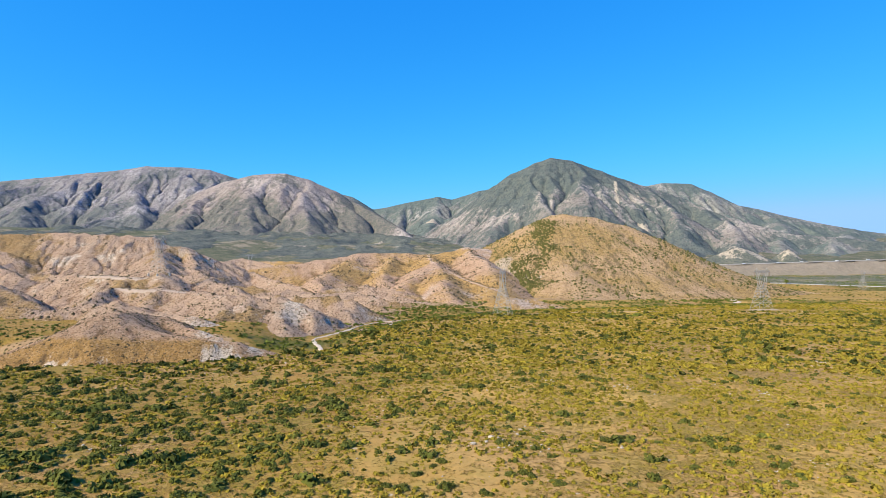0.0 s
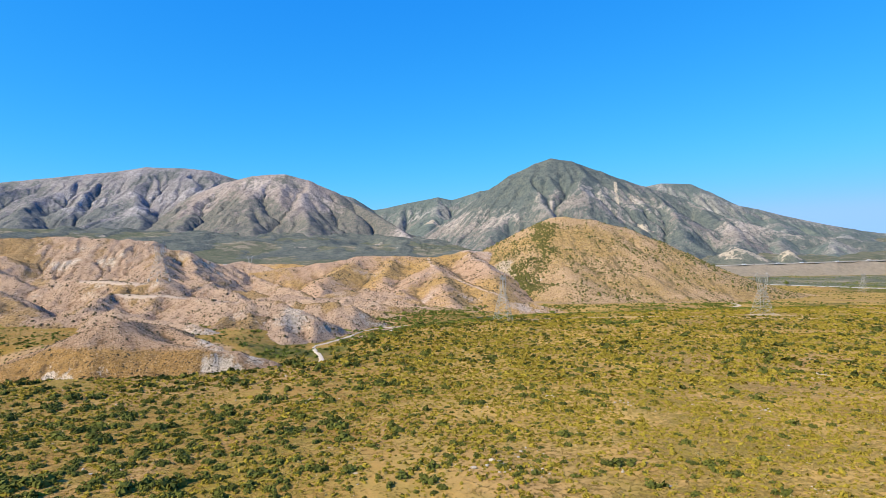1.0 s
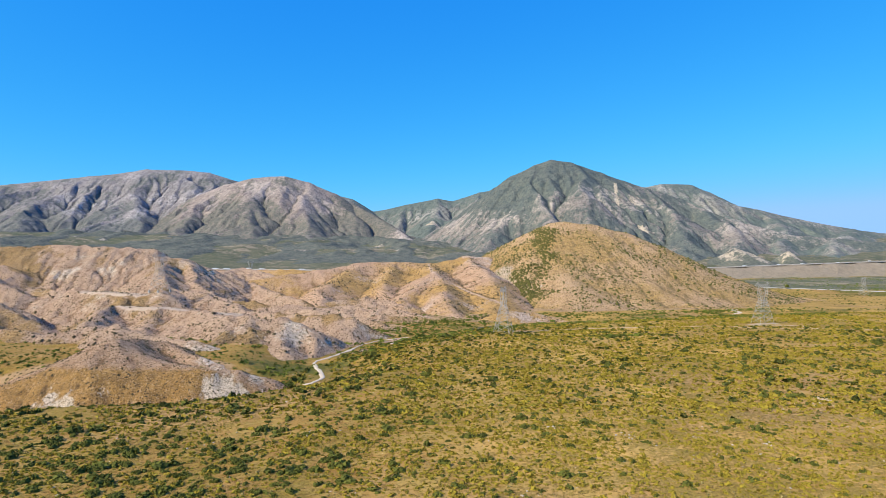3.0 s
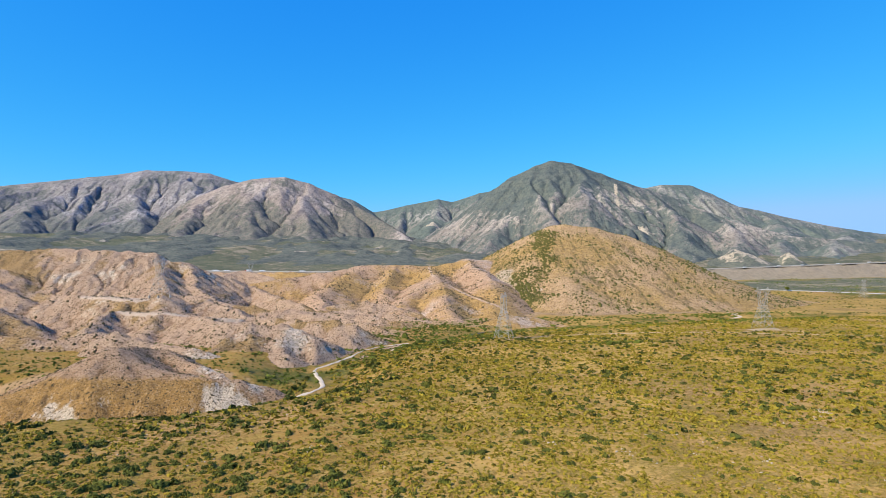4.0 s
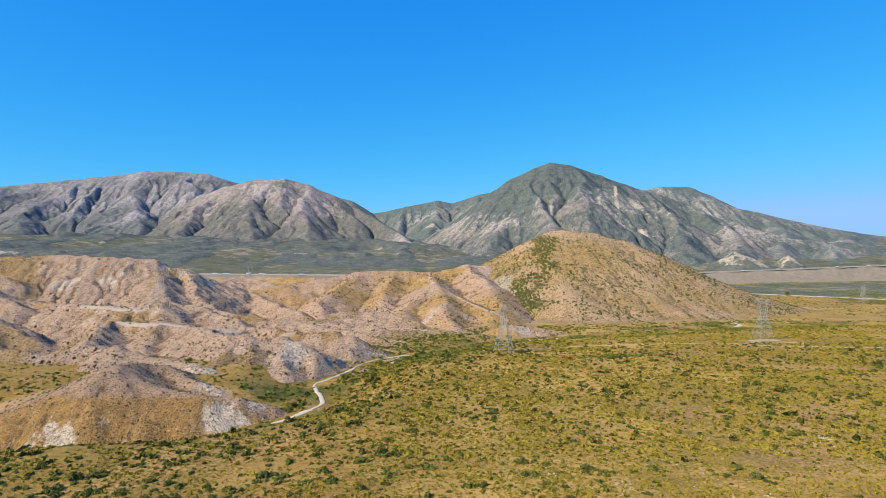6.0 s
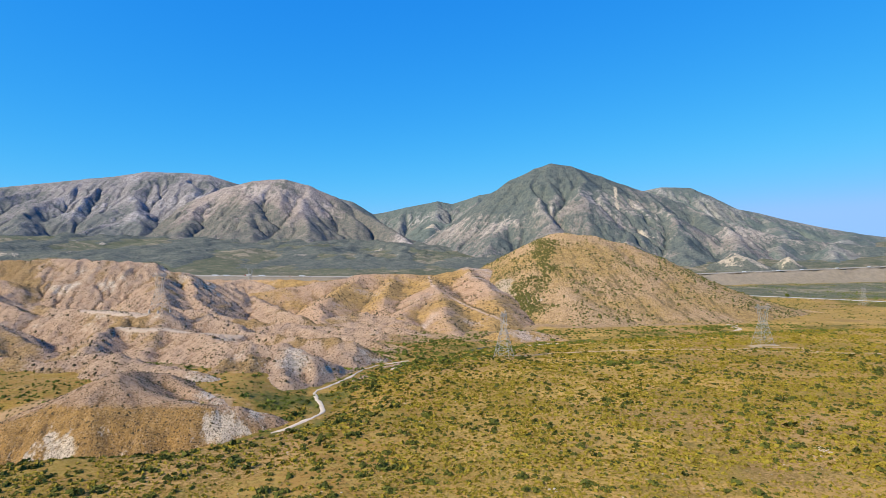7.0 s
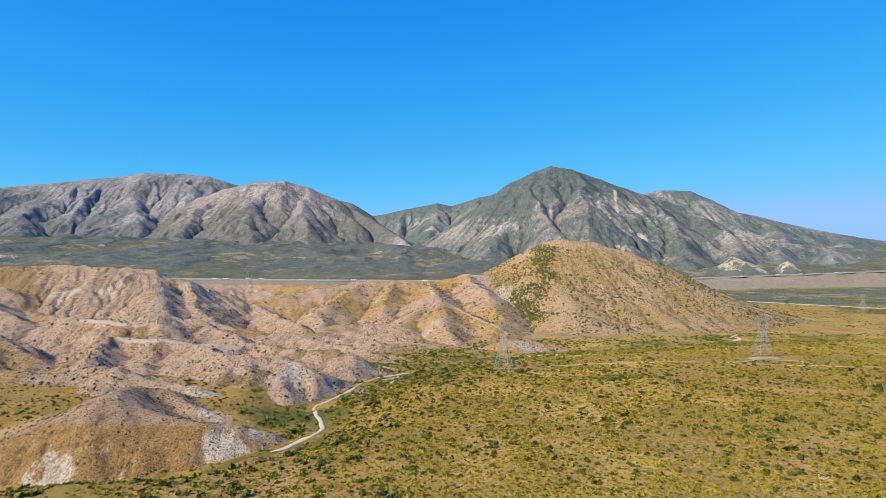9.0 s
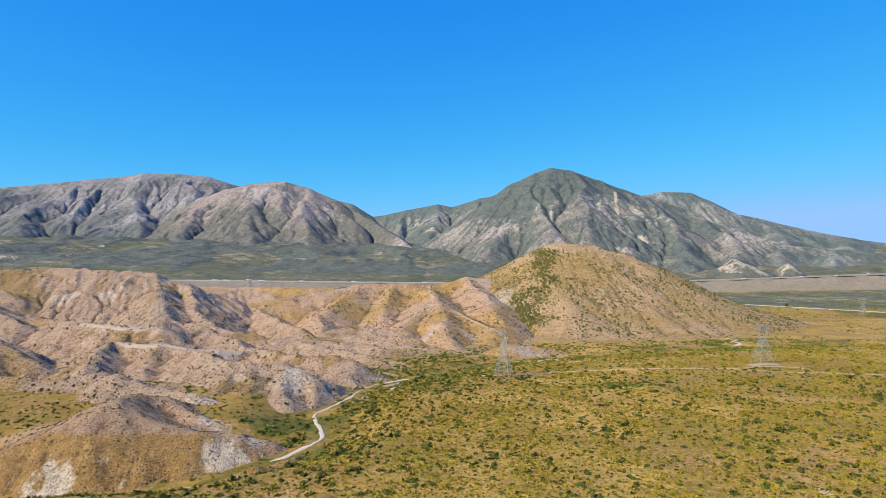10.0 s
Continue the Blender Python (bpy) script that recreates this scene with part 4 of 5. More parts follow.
def pylon(label):
    """A waisted lattice pylon: splayed body, forked window, level bridge with two peaks, hung insulators."""
    root = thing("transmission_tower", label, "pylon", PYLON_GROUP)
    base, waist, zw, fork, zf, ztop = 7.2, 2.7, 22.0, 5.0, 34.5, 39.0
    corner = [(-1, -1), (1, -1), (1, 1), (-1, 1)]

    def body(sx, sy, t):
        r = base + (waist - base) * t
        return (sx * r, sy * r * 0.95, zw * t)

    for sx, sy in corner:
        bm = bmesh.new()
        beam(bm, body(sx, sy, -0.01), body(sx, sy, 1), 0.27)
        block(bm, sx * base - 0.7, sx * base + 0.7, sy * base * 0.95 - 0.7, sy * base * 0.95 + 0.7, -2.5, 0.25)
        part("leg", bm, MAT_STEEL, root)
    levels = [0, 0.3, 0.55, 0.76, 0.9, 1.0]
    for k in range(4):
        a, b = corner[k], corner[(k + 1) % 4]
        bm = bmesh.new()
        for lo, hi in zip(levels[:-1], levels[1:]):
            beam(bm, body(*a, lo), body(*b, hi), 0.16)
            beam(bm, body(*b, lo), body(*a, hi), 0.16)
            beam(bm, body(*a, hi), body(*b, hi), 0.18)
        part("bracing", bm, MAT_STEEL, root)
    for side in (-1, 1):
        bm = bmesh.new()
        for sy in (-1, 1):
            beam(bm, (side * waist, sy * 1.9, zw), (side * fork, sy * 1.0, zf), 0.3)
            beam(bm, (side * 0.4, sy * 1.9, zw), (side * (fork - 1.6), sy * 1.0, zf), 0.22)
            for k in range(5):
                t0, t1 = k / 5, (k + 1) / 5
                p = (side * (waist + (fork - waist) * t0), sy * (1.9 - 0.9 * t0), zw + (zf - zw) * t0)
                q = (side * (0.4 + (fork - 2.0) * t1), sy * (1.9 - 0.9 * t1), zw + (zf - zw) * t1)
                beam(bm, p, q, 0.14)
        part("fork", bm, MAT_STEEL, root)
        bm = bmesh.new()
        for sy in (-1, 1):
            beam(bm, (side * (fork - 1.6), sy, zf + 2), (side * fork, 0, ztop), 0.2)
            beam(bm, (side * (fork + 1.2), sy, zf + 2), (side * fork, 0, ztop), 0.2)
        part("peak", bm, MAT_STEEL, root)
    bm = bmesh.new()
    for sy in (-1, 1):
        beam(bm, (-8.2, sy * 0.3, zf + 1), (8.2, sy * 0.3, zf + 1), 0.22)
        beam(bm, (-fork, sy, zf), (fork, sy, zf), 0.22)
        beam(bm, (-fork, sy, zf + 2), (fork, sy, zf + 2), 0.22)
        for side in (-1, 1):
            beam(bm, (side * fork, sy, zf), (side * 8.2, sy * 0.3, zf + 1), 0.18)
            beam(bm, (side * fork, sy, zf + 2), (side * 8.2, sy * 0.3, zf + 1), 0.18)
        for k in range(10):
            x = -fork + 2 * fork * k / 10
            beam(bm, (x, sy, zf + (k % 2) * 2), (x + 2 * fork / 10, sy, zf + ((k + 1) % 2) * 2), 0.13)
    part("bridge", bm, MAT_STEEL, root)
    for x in (-7.6, 0, 7.6):
        bm = bmesh.new()
        bmesh.ops.create_cone(bm, cap_ends=True, segments=8, radius1=0.16, radius2=0.16, depth=4.2, matrix=Matrix.Translation((x, 0, zf - 1.6)))
        for k in range(7):
            bmesh.ops.create_cone(bm, cap_ends=True, segments=8, radius1=0.3, radius2=0.2, depth=0.22, matrix=Matrix.Translation((x, 0, zf + 0.1 - 0.55 * k)))
        part("insulator", bm, MAT_GLASS, root, "dark insulator string")
    return root


def stands(x, y):
    return float(hills_height(np.array([x]), np.array([y]))[0])


first = pylon("grey lattice steel pylon on the grassy plain")
for k, (x, y, turn, size, text) in enumerate((
        (305, 573, 8, 1.03, "grey lattice steel pylon on a bare earth pad"),
        (49, 492, 68, 0.98, "grey lattice steel pylon beside the sandy stream"),
        (-278, 586, 62, 0.95, "grey lattice steel pylon on a rocky badland crest"),
        (-490, 1520, 30, 1.1, "grey lattice steel pylon in front of the freeway"),
        (885, 1262, 20, 1.0, "grey lattice steel pylon beside the valley road"))):
    m = pose(x, y, stands(x, y) - 0.1, 0, 0, turn)
    if k == 0:
        first.matrix_basis = m
        tower = first
    else:
        tower = copy_thing(first, m)
    tower.scale = (size, size, size)
    tagged(tower, text)

# ---- vehicles on the freeway ----
MAT_TRAILER = plain("white_trailer", (0.80, 0.80, 0.78), 0.5, 0, 4.0, 0.06)
MAT_TYRE = plain("tyre_rubber", (0.03, 0.03, 0.03), 0.8, 0, 0.5, 0.2)
MAT_PANE = plain("dark_window_glass", (0.02, 0.025, 0.03), 0.1, 0, 0.5, 0.1)


def wheel(x, y, r, w, parent):
    bm = bmesh.new()
    bmesh.ops.create_cone(bm, cap_ends=True, segments=14, radius1=r, radius2=r, depth=w, matrix=Matrix.Translation((x, y, r)) @ Matrix.Rotation(math.pi / 2, 4, "X"))
    return part("wheel", bm, MAT_TYRE, parent)


def lorry(label, cab_mat, trailer_mat):
    root = thing("lorry", label, "truck", "freeway trucks")
    bm = bmesh.new()
    block(bm, -8.5, 6.3, -1.3, 1.3, 1.15, 4.1, 0.06)
    trailer = part("trailer", bm, trailer_mat, root)
    bm = bmesh.new()
    block(bm, -8.5, 9.0, -0.5, 0.5, 0.75, 1.15)
    part("chassis", bm, MAT_TYRE, root)
    bm = bmesh.new()
    block(bm, 6.7, 9.2, -1.2, 1.2, 0.9, 3.7, 0.18)
    block(bm, 9.0, 11.0, -1.05, 1.05, 0.8, 2.2, 0.2)
    cab = part("cab", bm, cab_mat, root)
    bm = bmesh.new()
    block(bm, 9.12, 9.24, -1.0, 1.0, 2.3, 3.3)
    part("windscreen", bm, MAT_PANE, cab)
    for x in (-7.6, -6.4, 6.6, 7.8, 10.2):
        for y in (-1.1, 1.1):
            wheel(x, y, 0.5, 0.35, root)
    return root


def small_car(label, mat, tall):
    root = thing("car", label, "car", "freeway cars")
    bm = bmesh.new()
    block(bm, -2.3, 2.3, -0.9, 0.9, 0.35, 0.95, 0.14)
    body = part("body", bm, mat, root)
    bm = bmesh.new()
    block(bm, -1.9 if tall else -1.4, 0.9, -0.8, 0.8, 0.9, 1.75 if tall else 1.45, 0.18)
    part("cabin", bm, MAT_PANE, root)
    bm = bmesh.new()
    block(bm, -1.7 if tall else -1.1, 0.5, -0.72, 0.72, 1.74 if tall else 1.44, 1.80 if tall else 1.5)
    part("roof", bm, mat, root)
    for x in (-1.4, 1.45):
        for y in (-0.82, 0.82):
            wheel(x, y, 0.34, 0.22, root)
    return root


def on_freeway(x, offset, back):
    n = 1 / math.hypot(1, 0.3)
    px, py = x - 0.3 * n * offset, freeway_y(x) + n * offset
    slope = float(freeway_z(x + 20) - freeway_z(x - 20)) / 40
    return pose(px, py, float(freeway_z(px)) + 0.52 + (0.8 if offset > 0 else 0), 0, -math.degrees(math.atan(slope)), math.degrees(math.atan(0.3)) + (180 if back else 0))


colours = {"white": (0.78, 0.78, 0.76), "silver": (0.5, 0.5, 0.5), "black": (0.03, 0.03, 0.035), "red": (0.4, 0.05, 0.04), "blue": (0.06, 0.12, 0.3)}
paints = {k: plain(k + "_car_paint", v, 0.35, 0, 3.0, 0.05) for k, v in colours.items()}
lorry_a = lorry("white articulated truck driving on the freeway", paints["white"], MAT_TRAILER)
lorry_b = lorry("articulated truck with red cab and white trailer", paints["red"], MAT_TRAILER)
for k, (x, offset) in enumerate(((-670, -6), (-582, 8), (-433, -10), (-1010, 10), (1312, -6), (1778, 6), (1890, -10), (2150, 10), (880, 9), (-640, -10), (-545, -6), (1150, -10), (1420, -10), (1600, -6), (-60, -10), (-280, -6))):
    source = lorry_b if k in (1, 6) else lorry_a
    m = on_freeway(x, offset, offset > 0)
    if k in (0, 1):
        source.matrix_basis = m
    else:
        copy_thing(source, m)
made_cars = {}
rng = random.Random(12)
x = -1100.0
while x < 2300:
    x += rng.uniform(28, 80)
    colour = rng.choice(("white", "white", "silver", "black", "red", "blue"))
    offset, tall = rng.choice((-11, -8, -5.5, 5.5, 8.5, 11)), rng.random() < 0.4
    m = on_freeway(x, offset, offset > 0)
    if (colour, tall) in made_cars:
        copy_thing(made_cars[colour, tall], m)
    else:
        kind = "sport utility vehicle" if tall else "saloon car"
        made_cars[colour, tall] = small_car(f"{colour} {kind} driving on the freeway", paints[colour], tall)
        made_cars[colour, tall].matrix_basis = m


# ---- shrubs, tufts and stones ----
def leaf_material(name, dark, light, scale):
    g = Graph(name, 0.85)
    geo = g.n.new("ShaderNodeNewGeometry")
    info = g.n.new("ShaderNodeObjectInfo")
    v = g.math("MULTIPLY", g.math("ADD", geo.outputs["Random Per Island"], info.outputs["Random"]), 0.5)
    v = g.math("ADD", g.math("MULTIPLY", v, 0.6), g.math("MULTIPLY", g.ramp(g.noise(scale, 3), 0.3, 0.7), 0.4))
    return g.done(g.mix(v, dark, light))


MAT_SHRUB = leaf_material("sage_leaves", (0.048, 0.058, 0.011), (0.15, 0.152, 0.026), 5)
MAT_LUSH = leaf_material("willow_leaves", (0.055, 0.075, 0.013), (0.18, 0.20, 0.032), 7)
MAT_HILL_SAGE = leaf_material("hill_sage_leaves", (0.048, 0.05, 0.014), (0.13, 0.12, 0.03), 6)
MAT_TUFT = leaf_material("yellow_tufts", (0.17, 0.132, 0.018), (0.40, 0.305, 0.034), 3)
MAT_STRAW = leaf_material("straw_tufts", (0.26, 0.19, 0.06), (0.42, 0.33, 0.13), 9)
MAT_STONE = plain("pale_granite", (0.44, 0.37, 0.29), 0.9, 0, 0.6, 0.25)

ICO = bmesh.new()
bmesh.ops.create_icosphere(ICO, subdivisions=1, radius=1)
ICO_V = np.array([v.co[:] for v in ICO.verts])
ICO_F = np.array([[v.index for v in f.verts] for f in ICO.faces])
ICO.free()


def leaves_of(rng, count, tall, leaf, spread, clumps):
    """Small upright leaves in clumps over a low dome about 1 wide: an uneven outline with gaps."""
    a, r = rng.uniform(0, 2 * np.pi, clumps), np.sqrt(rng.uniform(0, 1, clumps)) * spread * 0.72
    heads = np.stack([np.cos(a) * r, np.sin(a) * r, np.zeros(clumps)], -1)
    heads[0] = 0
    size = rng.uniform(0.5, 1.0, clumps) * (1 - 0.35 * r / spread)
    k = rng.randint(0, clumps, count)
    way = rng.normal(size=(count, 3))
    way[:, 2] = np.abs(way[:, 2]) * 1.1
    way /= np.linalg.norm(way, axis=1, keepdims=True) + 1e-9
    reach = rng.uniform(0.7, 1.06, (count, 1)) * size[k][:, None]
    c = heads[k] + way * reach * np.array([spread * 0.5, spread * 0.5, tall])
    face = way + rng.normal(size=(count, 3)) * 0.28
    side = np.cross(face, rng.normal(size=(count, 3)) + np.array([0, 0, 1.2]))
    side /= np.linalg.norm(side, axis=1, keepdims=True) + 1e-9
    up = np.cross(side, face)
    up *= np.where(up[:, 2:] < 0, -1, 1) / (np.linalg.norm(up, axis=1, keepdims=True) + 1e-9)
    n = leaf * rng.uniform(0.7, 1.3, (count, 1))
    tri = np.stack([c - up * n * 0.45 - side * n * 0.6, c - up * n * 0.45 + side * n * 0.6, c + up * n * 0.65 + way * n * 0.15], 1)
    tri[..., 2] = np.maximum(tri[..., 2], -0.04)
    return tri.reshape(-1, 3), np.arange(3 * count).reshape(-1, 3)


def shrub_shape(seed, leaves, tall=0.42, leaf=0.1, spread=0.5, clumps=7):
    """A desert shrub: a small twiggy heart under clumps of leaves."""
    rng = np.random.RandomState(seed)
    heart = ICO_V * (1 + rng.uniform(-0.4, 0.3, (12, 1))) * (0.2, 0.2, tall * 0.3) + (0, 0, tall * 0.15)
    v, f = leaves_of(rng, leaves, tall, leaf, spread, clumps)
    return np.concatenate([heart, v]), np.concatenate([ICO_F, f + 12])


def tuft_shape(seed, blades, leaf=0.3, tall=0.42):
    """A low ragged clump of leaves, wider than tall."""
    rng = np.random.RandomState(seed)
    return leaves_of(rng, blades, tall, leaf, 0.55, 3)


def lump_shape(seed, sides, rings=2):
    """A low ragged lump, for brush that stays far off."""
    rng = np.random.RandomState(seed)
    verts, faces = [], []
    for k in range(rings):
        r, h = ((0.5, -0.05), (0.42, 0.26))[k]
        for j in range(sides):
            a = 2 * np.pi * (j + 0.5 * k + rng.uniform(-0.25, 0.25)) / sides
            q = r * rng.uniform(0.5, 1.4)
            verts.append([np.cos(a) * q, np.sin(a) * q, h * rng.uniform(0.3, 1.4)])
    verts.append([rng.uniform(-0.15, 0.15), rng.uniform(-0.15, 0.15), 0.38 * rng.uniform(0.8, 1.2)])
    top = len(verts) - 1
    for j in range(sides):
        n = (j + 1) % sides
        if rings == 2:
            faces += [[j, n, sides + j], [n, sides + n, sides + j]]
        faces.append([top - sides + j, top - sides + n, top])
    return np.array(verts), np.array(faces)


def brush_shape(seed):
    """A ragged low bush for the far slopes."""
    v, f = lump_shape(seed, 5)
    return v * (1, 1, 1.5), f


def shape_mesh(name, shape, mat):
    me = bpy.data.meshes.new(name)
    me.from_pydata(shape[0].tolist(), [], shape[1].tolist())
    me.materials.append(mat)
    return me


def scattered(name, shapes, x, y, z, size, mat, label, category, seed):
    """One joined object of many small plants or stones."""
    rng = np.random.RandomState(seed)
    turn, pick = rng.uniform(0, 2 * np.pi, len(x)), rng.randint(0, len(shapes), len(x))
    tall, long = rng.uniform(0.7, 1.25, len(x)), rng.uniform(0.75, 1.5, len(x))
    vs, fs, n = [], [], 0
    for k, (v, f) in enumerate(shapes):
        i = np.where(pick == k)[0]
        if not len(i):
            continue
        c, s = np.cos(turn[i])[:, None], np.sin(turn[i])[:, None]
        w = size[i][:, None]
        u = v[None, :, 0] * long[i][:, None]
        px = (u * c - v[None, :, 1] * s) * w + x[i][:, None]
        py = (u * s + v[None, :, 1] * c) * w + y[i][:, None]
        pz = v[None, :, 2] * w * tall[i][:, None] + z[i][:, None]
        vs.append(np.stack([px, py, pz], -1).reshape(-1, 3))
        fs.append((f[None] + (n + np.arange(len(i)) * len(v))[:, None, None]).reshape(-1, 3))
        n += len(i) * len(v)
    co, tri = np.concatenate(vs).astype(np.float32), np.concatenate(fs).astype(np.int32)
    me = bpy.data.meshes.new(name)
    me.vertices.add(len(co))
    me.vertices.foreach_set("co", co.ravel())
    me.loops.add(tri.size)
    me.loops.foreach_set("vertex_index", tri.ravel())
    me.polygons.add(len(tri))
    me.polygons.foreach_set("loop_start", np.arange(0, tri.size, 3, dtype=np.int32))
    me.update(calc_edges=True)
    me.materials.append(mat)
    return tagged(new(name, me), label, category, kind="stuff")


def on_plain(x, y):
    """The near and middle plain: this side of the wash and clear of it."""
    d, _ = along(x, y, WASH)
    low = np.interp(x, WASH_X, WASH_Y)
    return (y < low) & (d > 7)


def throw(rng, count, x0, x1, y0, y1):
    return rng.uniform(x0, x1, count), rng.uniform(y0, y1, count)


TRACK_LINES = [[(-8, 478, 0), (20, 500, 0), (58, 503, 0), (130, 530, 0), (200, 541, 0), (266, 546, 0), (296, 560, 0), (326, 552, 0), (330, 528, 0), (368, 517, 0), (430, 518, 0), (560, 535, 0)], [(288, 566, 0), (318, 569, 0)]]


def off_tracks(x, y):
    return (along(x, y, TRACK_LINES[0])[0] > 3.0) & (along(x, y, TRACK_LINES[1])[0] > 11)


# large shrubs that stand out on the near plain: x, y, width
NOTED = [(12.8, 152, 4), (18.1, 150.2, 2.4), (11.2, 182.7, 4), (34, 202.1, 4), (36, 180.9, 3), (36.2, 172.7, 3), (39.5, 160.3, 3), (33.8, 148.4, 3), (35, 127.5, 3.4), (38.9, 130.6, 2.4), (16.2, 107, 2.4), (20, 104.1, 3.2), (7.3, 99.7, 3), (-1.8, 136.2, 3), (1, 132.4, 3.2), (12, 125, 3.4), (17.6, 132.4, 1.9), (22.6, 139.2, 2), (44.5, 149.6, 2.6), (53.9, 222.2, 3), (61.2, 194.8, 3.2), (21.2, 116.5, 2.2), (6.9, 138.2, 2), (4, 141.2, 2.6), (0.6, 126.6, 2.6), (-61.4, 109.8, 4), (-98.4, 180.9, 5), (-85.9, 161.7, 4)]
NOTED_WEST = [(-75.5, 124.2, 3.4), (-46.2, 109.8, 3), (-44, 99.2, 3.6), (-67, 123, 4), (-68.4, 134.3, 4), (-124.7, 190.9, 4), (-73.4, 157.7, 3), (-51.1, 130.6, 3.2), (-45, 121.4, 4), (-60.7, 129.7, 4), (-82.9, 141.2, 4.4), (-77.1, 139.7, 4.4), (-52, 99.2, 4), (-64.2, 101, 4), (-57.8, 115.8, 3), (-62.2, 160.3, 3), (-87.6, 128.8, 4), (-94.7, 132.4, 4), (143, 240.5, 4.5), (82.2, 240.5, 3.4), (46.6, 110.8, 2.6), (69.8, 103.2, 2.6), (66.7, 120.6, 3), (80.6, 170.4, 3), (96.8, 156.4, 3), (53.1, 127.5, 2.6)]

near_shapes = [shape_mesh("shrub", shrub_shape(900 + k, 850, 0.46, 0.082, 0.56, 12), MAT_SHRUB) for k in range(6)]
rng = np.random.RandomState(5)
sx, sy = throw(rng, 39000, -420, 420, 60, 560)
want = 0.36 + 0.5 * step(160, 260, sy) * step(-60, 60, sx) + 1.0 * step(40, -90, sx - 0.1 * sy) + 2.3 * step(-10, -60, sx) * step(200, 110, sy) + 1.0 * fbm(sx, sy, 45, 3, 301)
want = want * step(620, 300, sy) ** 0.5 + 0.14 + 3 * blob(sx, 2.2 * sy, [(126, 979, 30), (112, 990, 26), (140, 975, 24)]) + 1.0 * blob(sx, sy, [(95, 265, 16), (150, 236, 8), (60, 178, 8)])
keep = (rng.uniform(0, 1, len(sx)) < np.clip(want, 0.05, 3.2) * 0.36) & on_plain(sx, sy) & off_tracks(sx, sy)
for nx, ny, nw in NOTED + NOTED_WEST:
    keep &= np.hypot(sx - nx, sy - ny) > nw * 0.8
sx, sy = sx[keep], sy[keep]
sw = np.clip(np.exp(rng.normal(0.6, 0.42, len(sx))), 0.9, 5.0) * (1 + 0.2 * step(0, -80, sx)) * (1 + 0.2 * step(180, 300, sy))
order = np.argsort(np.abs(sx) * 0.6 + np.abs(sy - 60))
sx, sy, sw = sx[order], sy[order], sw[order]
count = 240
near = NOTED + NOTED_WEST + list(zip(sx[:count], sy[:count], sw[:count]))
nz = ground_height(np.array([p[0] for p in near]), np.array([p[1] for p in near]))
for k, ((x, y, w), z) in enumerate(zip(near, nz)):
    ob = new("shrub", near_shapes[k % 6])
    ob.matrix_basis = pose(x, y, float(z) - 0.06 * w, 0, 0, (k * 77) % 360) @ Matrix.Diagonal((w, w, w * (0.65 + 0.35 * ((k * 37) % 11) / 11), 1))
    size = "large" if w > 3.3 else "small" if w < 1.8 else "rounded"
    tagged(ob, f"{size} dark green desert shrub on dry grassland", "shrub", "shrubs on the near plain")
far_shapes = [shrub_shape(700 + k, 120, 0.44, 0.155, 0.56, 7) for k in range(8)]
light_shapes = [tuft_shape(740 + k, 24, 0.31, 0.46) for k in range(10)]
for first_one, last_one, shapes in ((count, 3000, far_shapes), (3000, len(sx), light_shapes)):
    ix = slice(first_one, last_one)
    scattered("shrubs", shapes, sx[ix], sy[ix], ground_height(sx[ix], sy[ix]) - 0.1, sw[ix], MAT_SHRUB, "dark green desert shrubs dotted over the plain", "shrubs", 1)

# farther shrubs of the plain, out to the valley road
tx, ty = throw(rng, 18000, -60, 1150, 480, 1450)
keep = (np.abs(tx) < 0.85 * ty) & (rng.uniform(0, 1, len(tx)) < np.clip(0.25 + 1.3 * fbm(tx, ty, 90, 4, 303), 0.05, 1)) & off_tracks(tx, ty)
patch = np.maximum(blob(tx, ty * 1.0, [(430, 720, 90), (520, 760, 60), (590, 700, 50), (360, 770, 50)]), blob(tx, ty, [(900, 1420, 140), (1050, 1330, 120), (760, 1330, 90)]))
keep |= (rng.uniform(0, 1, len(tx)) < patch) & (np.abs(tx) < 0.85 * ty)
keep &= along(tx, ty, WASH)[0] > 6
tx, ty = tx[keep], ty[keep]
tz = hills_height(tx, ty)
keep = tz < ground_height(tx, ty) + 0.1
tx, ty, tz = tx[keep], ty[keep], tz[keep]
scattered("shrubs", light_shapes, tx, ty, tz - 0.15, np.clip(np.exp(rng.normal(0.9, 0.35, len(tx))), 1.2, 5), MAT_SHRUB, "dark green shrubs over the farther plain", "shrubs", 2)

# lush scrub along the wash
wx, wy = throw(rng, 26000, -330, 480, 250, 800)
d, _ = along(wx, wy, WASH)
want = step(np.where(wy > 430, 95, 60), 8, d) * (0.55 + 1.2 * fbm(wx, wy, 40, 3, 304)) * np.where(wy > 430, 1.4, 0.6)
want = np.maximum(want * 0.85, 1.2 * blob(wx, wy, [(-34, 476, 40), (-12, 505, 46), (12, 545, 48), (40, 596, 48), (75, 632, 36), (126, 445, 26)]))
keep = (d > 2.2) & (rng.uniform(0, 1, len(wx)) < want) & off_tracks(wx, wy)
wx, wy = wx[keep], wy[keep]
wz = hills_height(wx, wy)
keep = wz < ground_height(wx, wy) + 0.5
wx, wy, wz = wx[keep], wy[keep], wz[keep]
scattered("wash_scrub", light_shapes, wx, wy, wz - 0.15, np.clip(np.exp(rng.normal(0.95, 0.4, len(wx))), 1.2, 6.5), MAT_LUSH, "lush green scrub crowding along a wash", "scrub", 3)

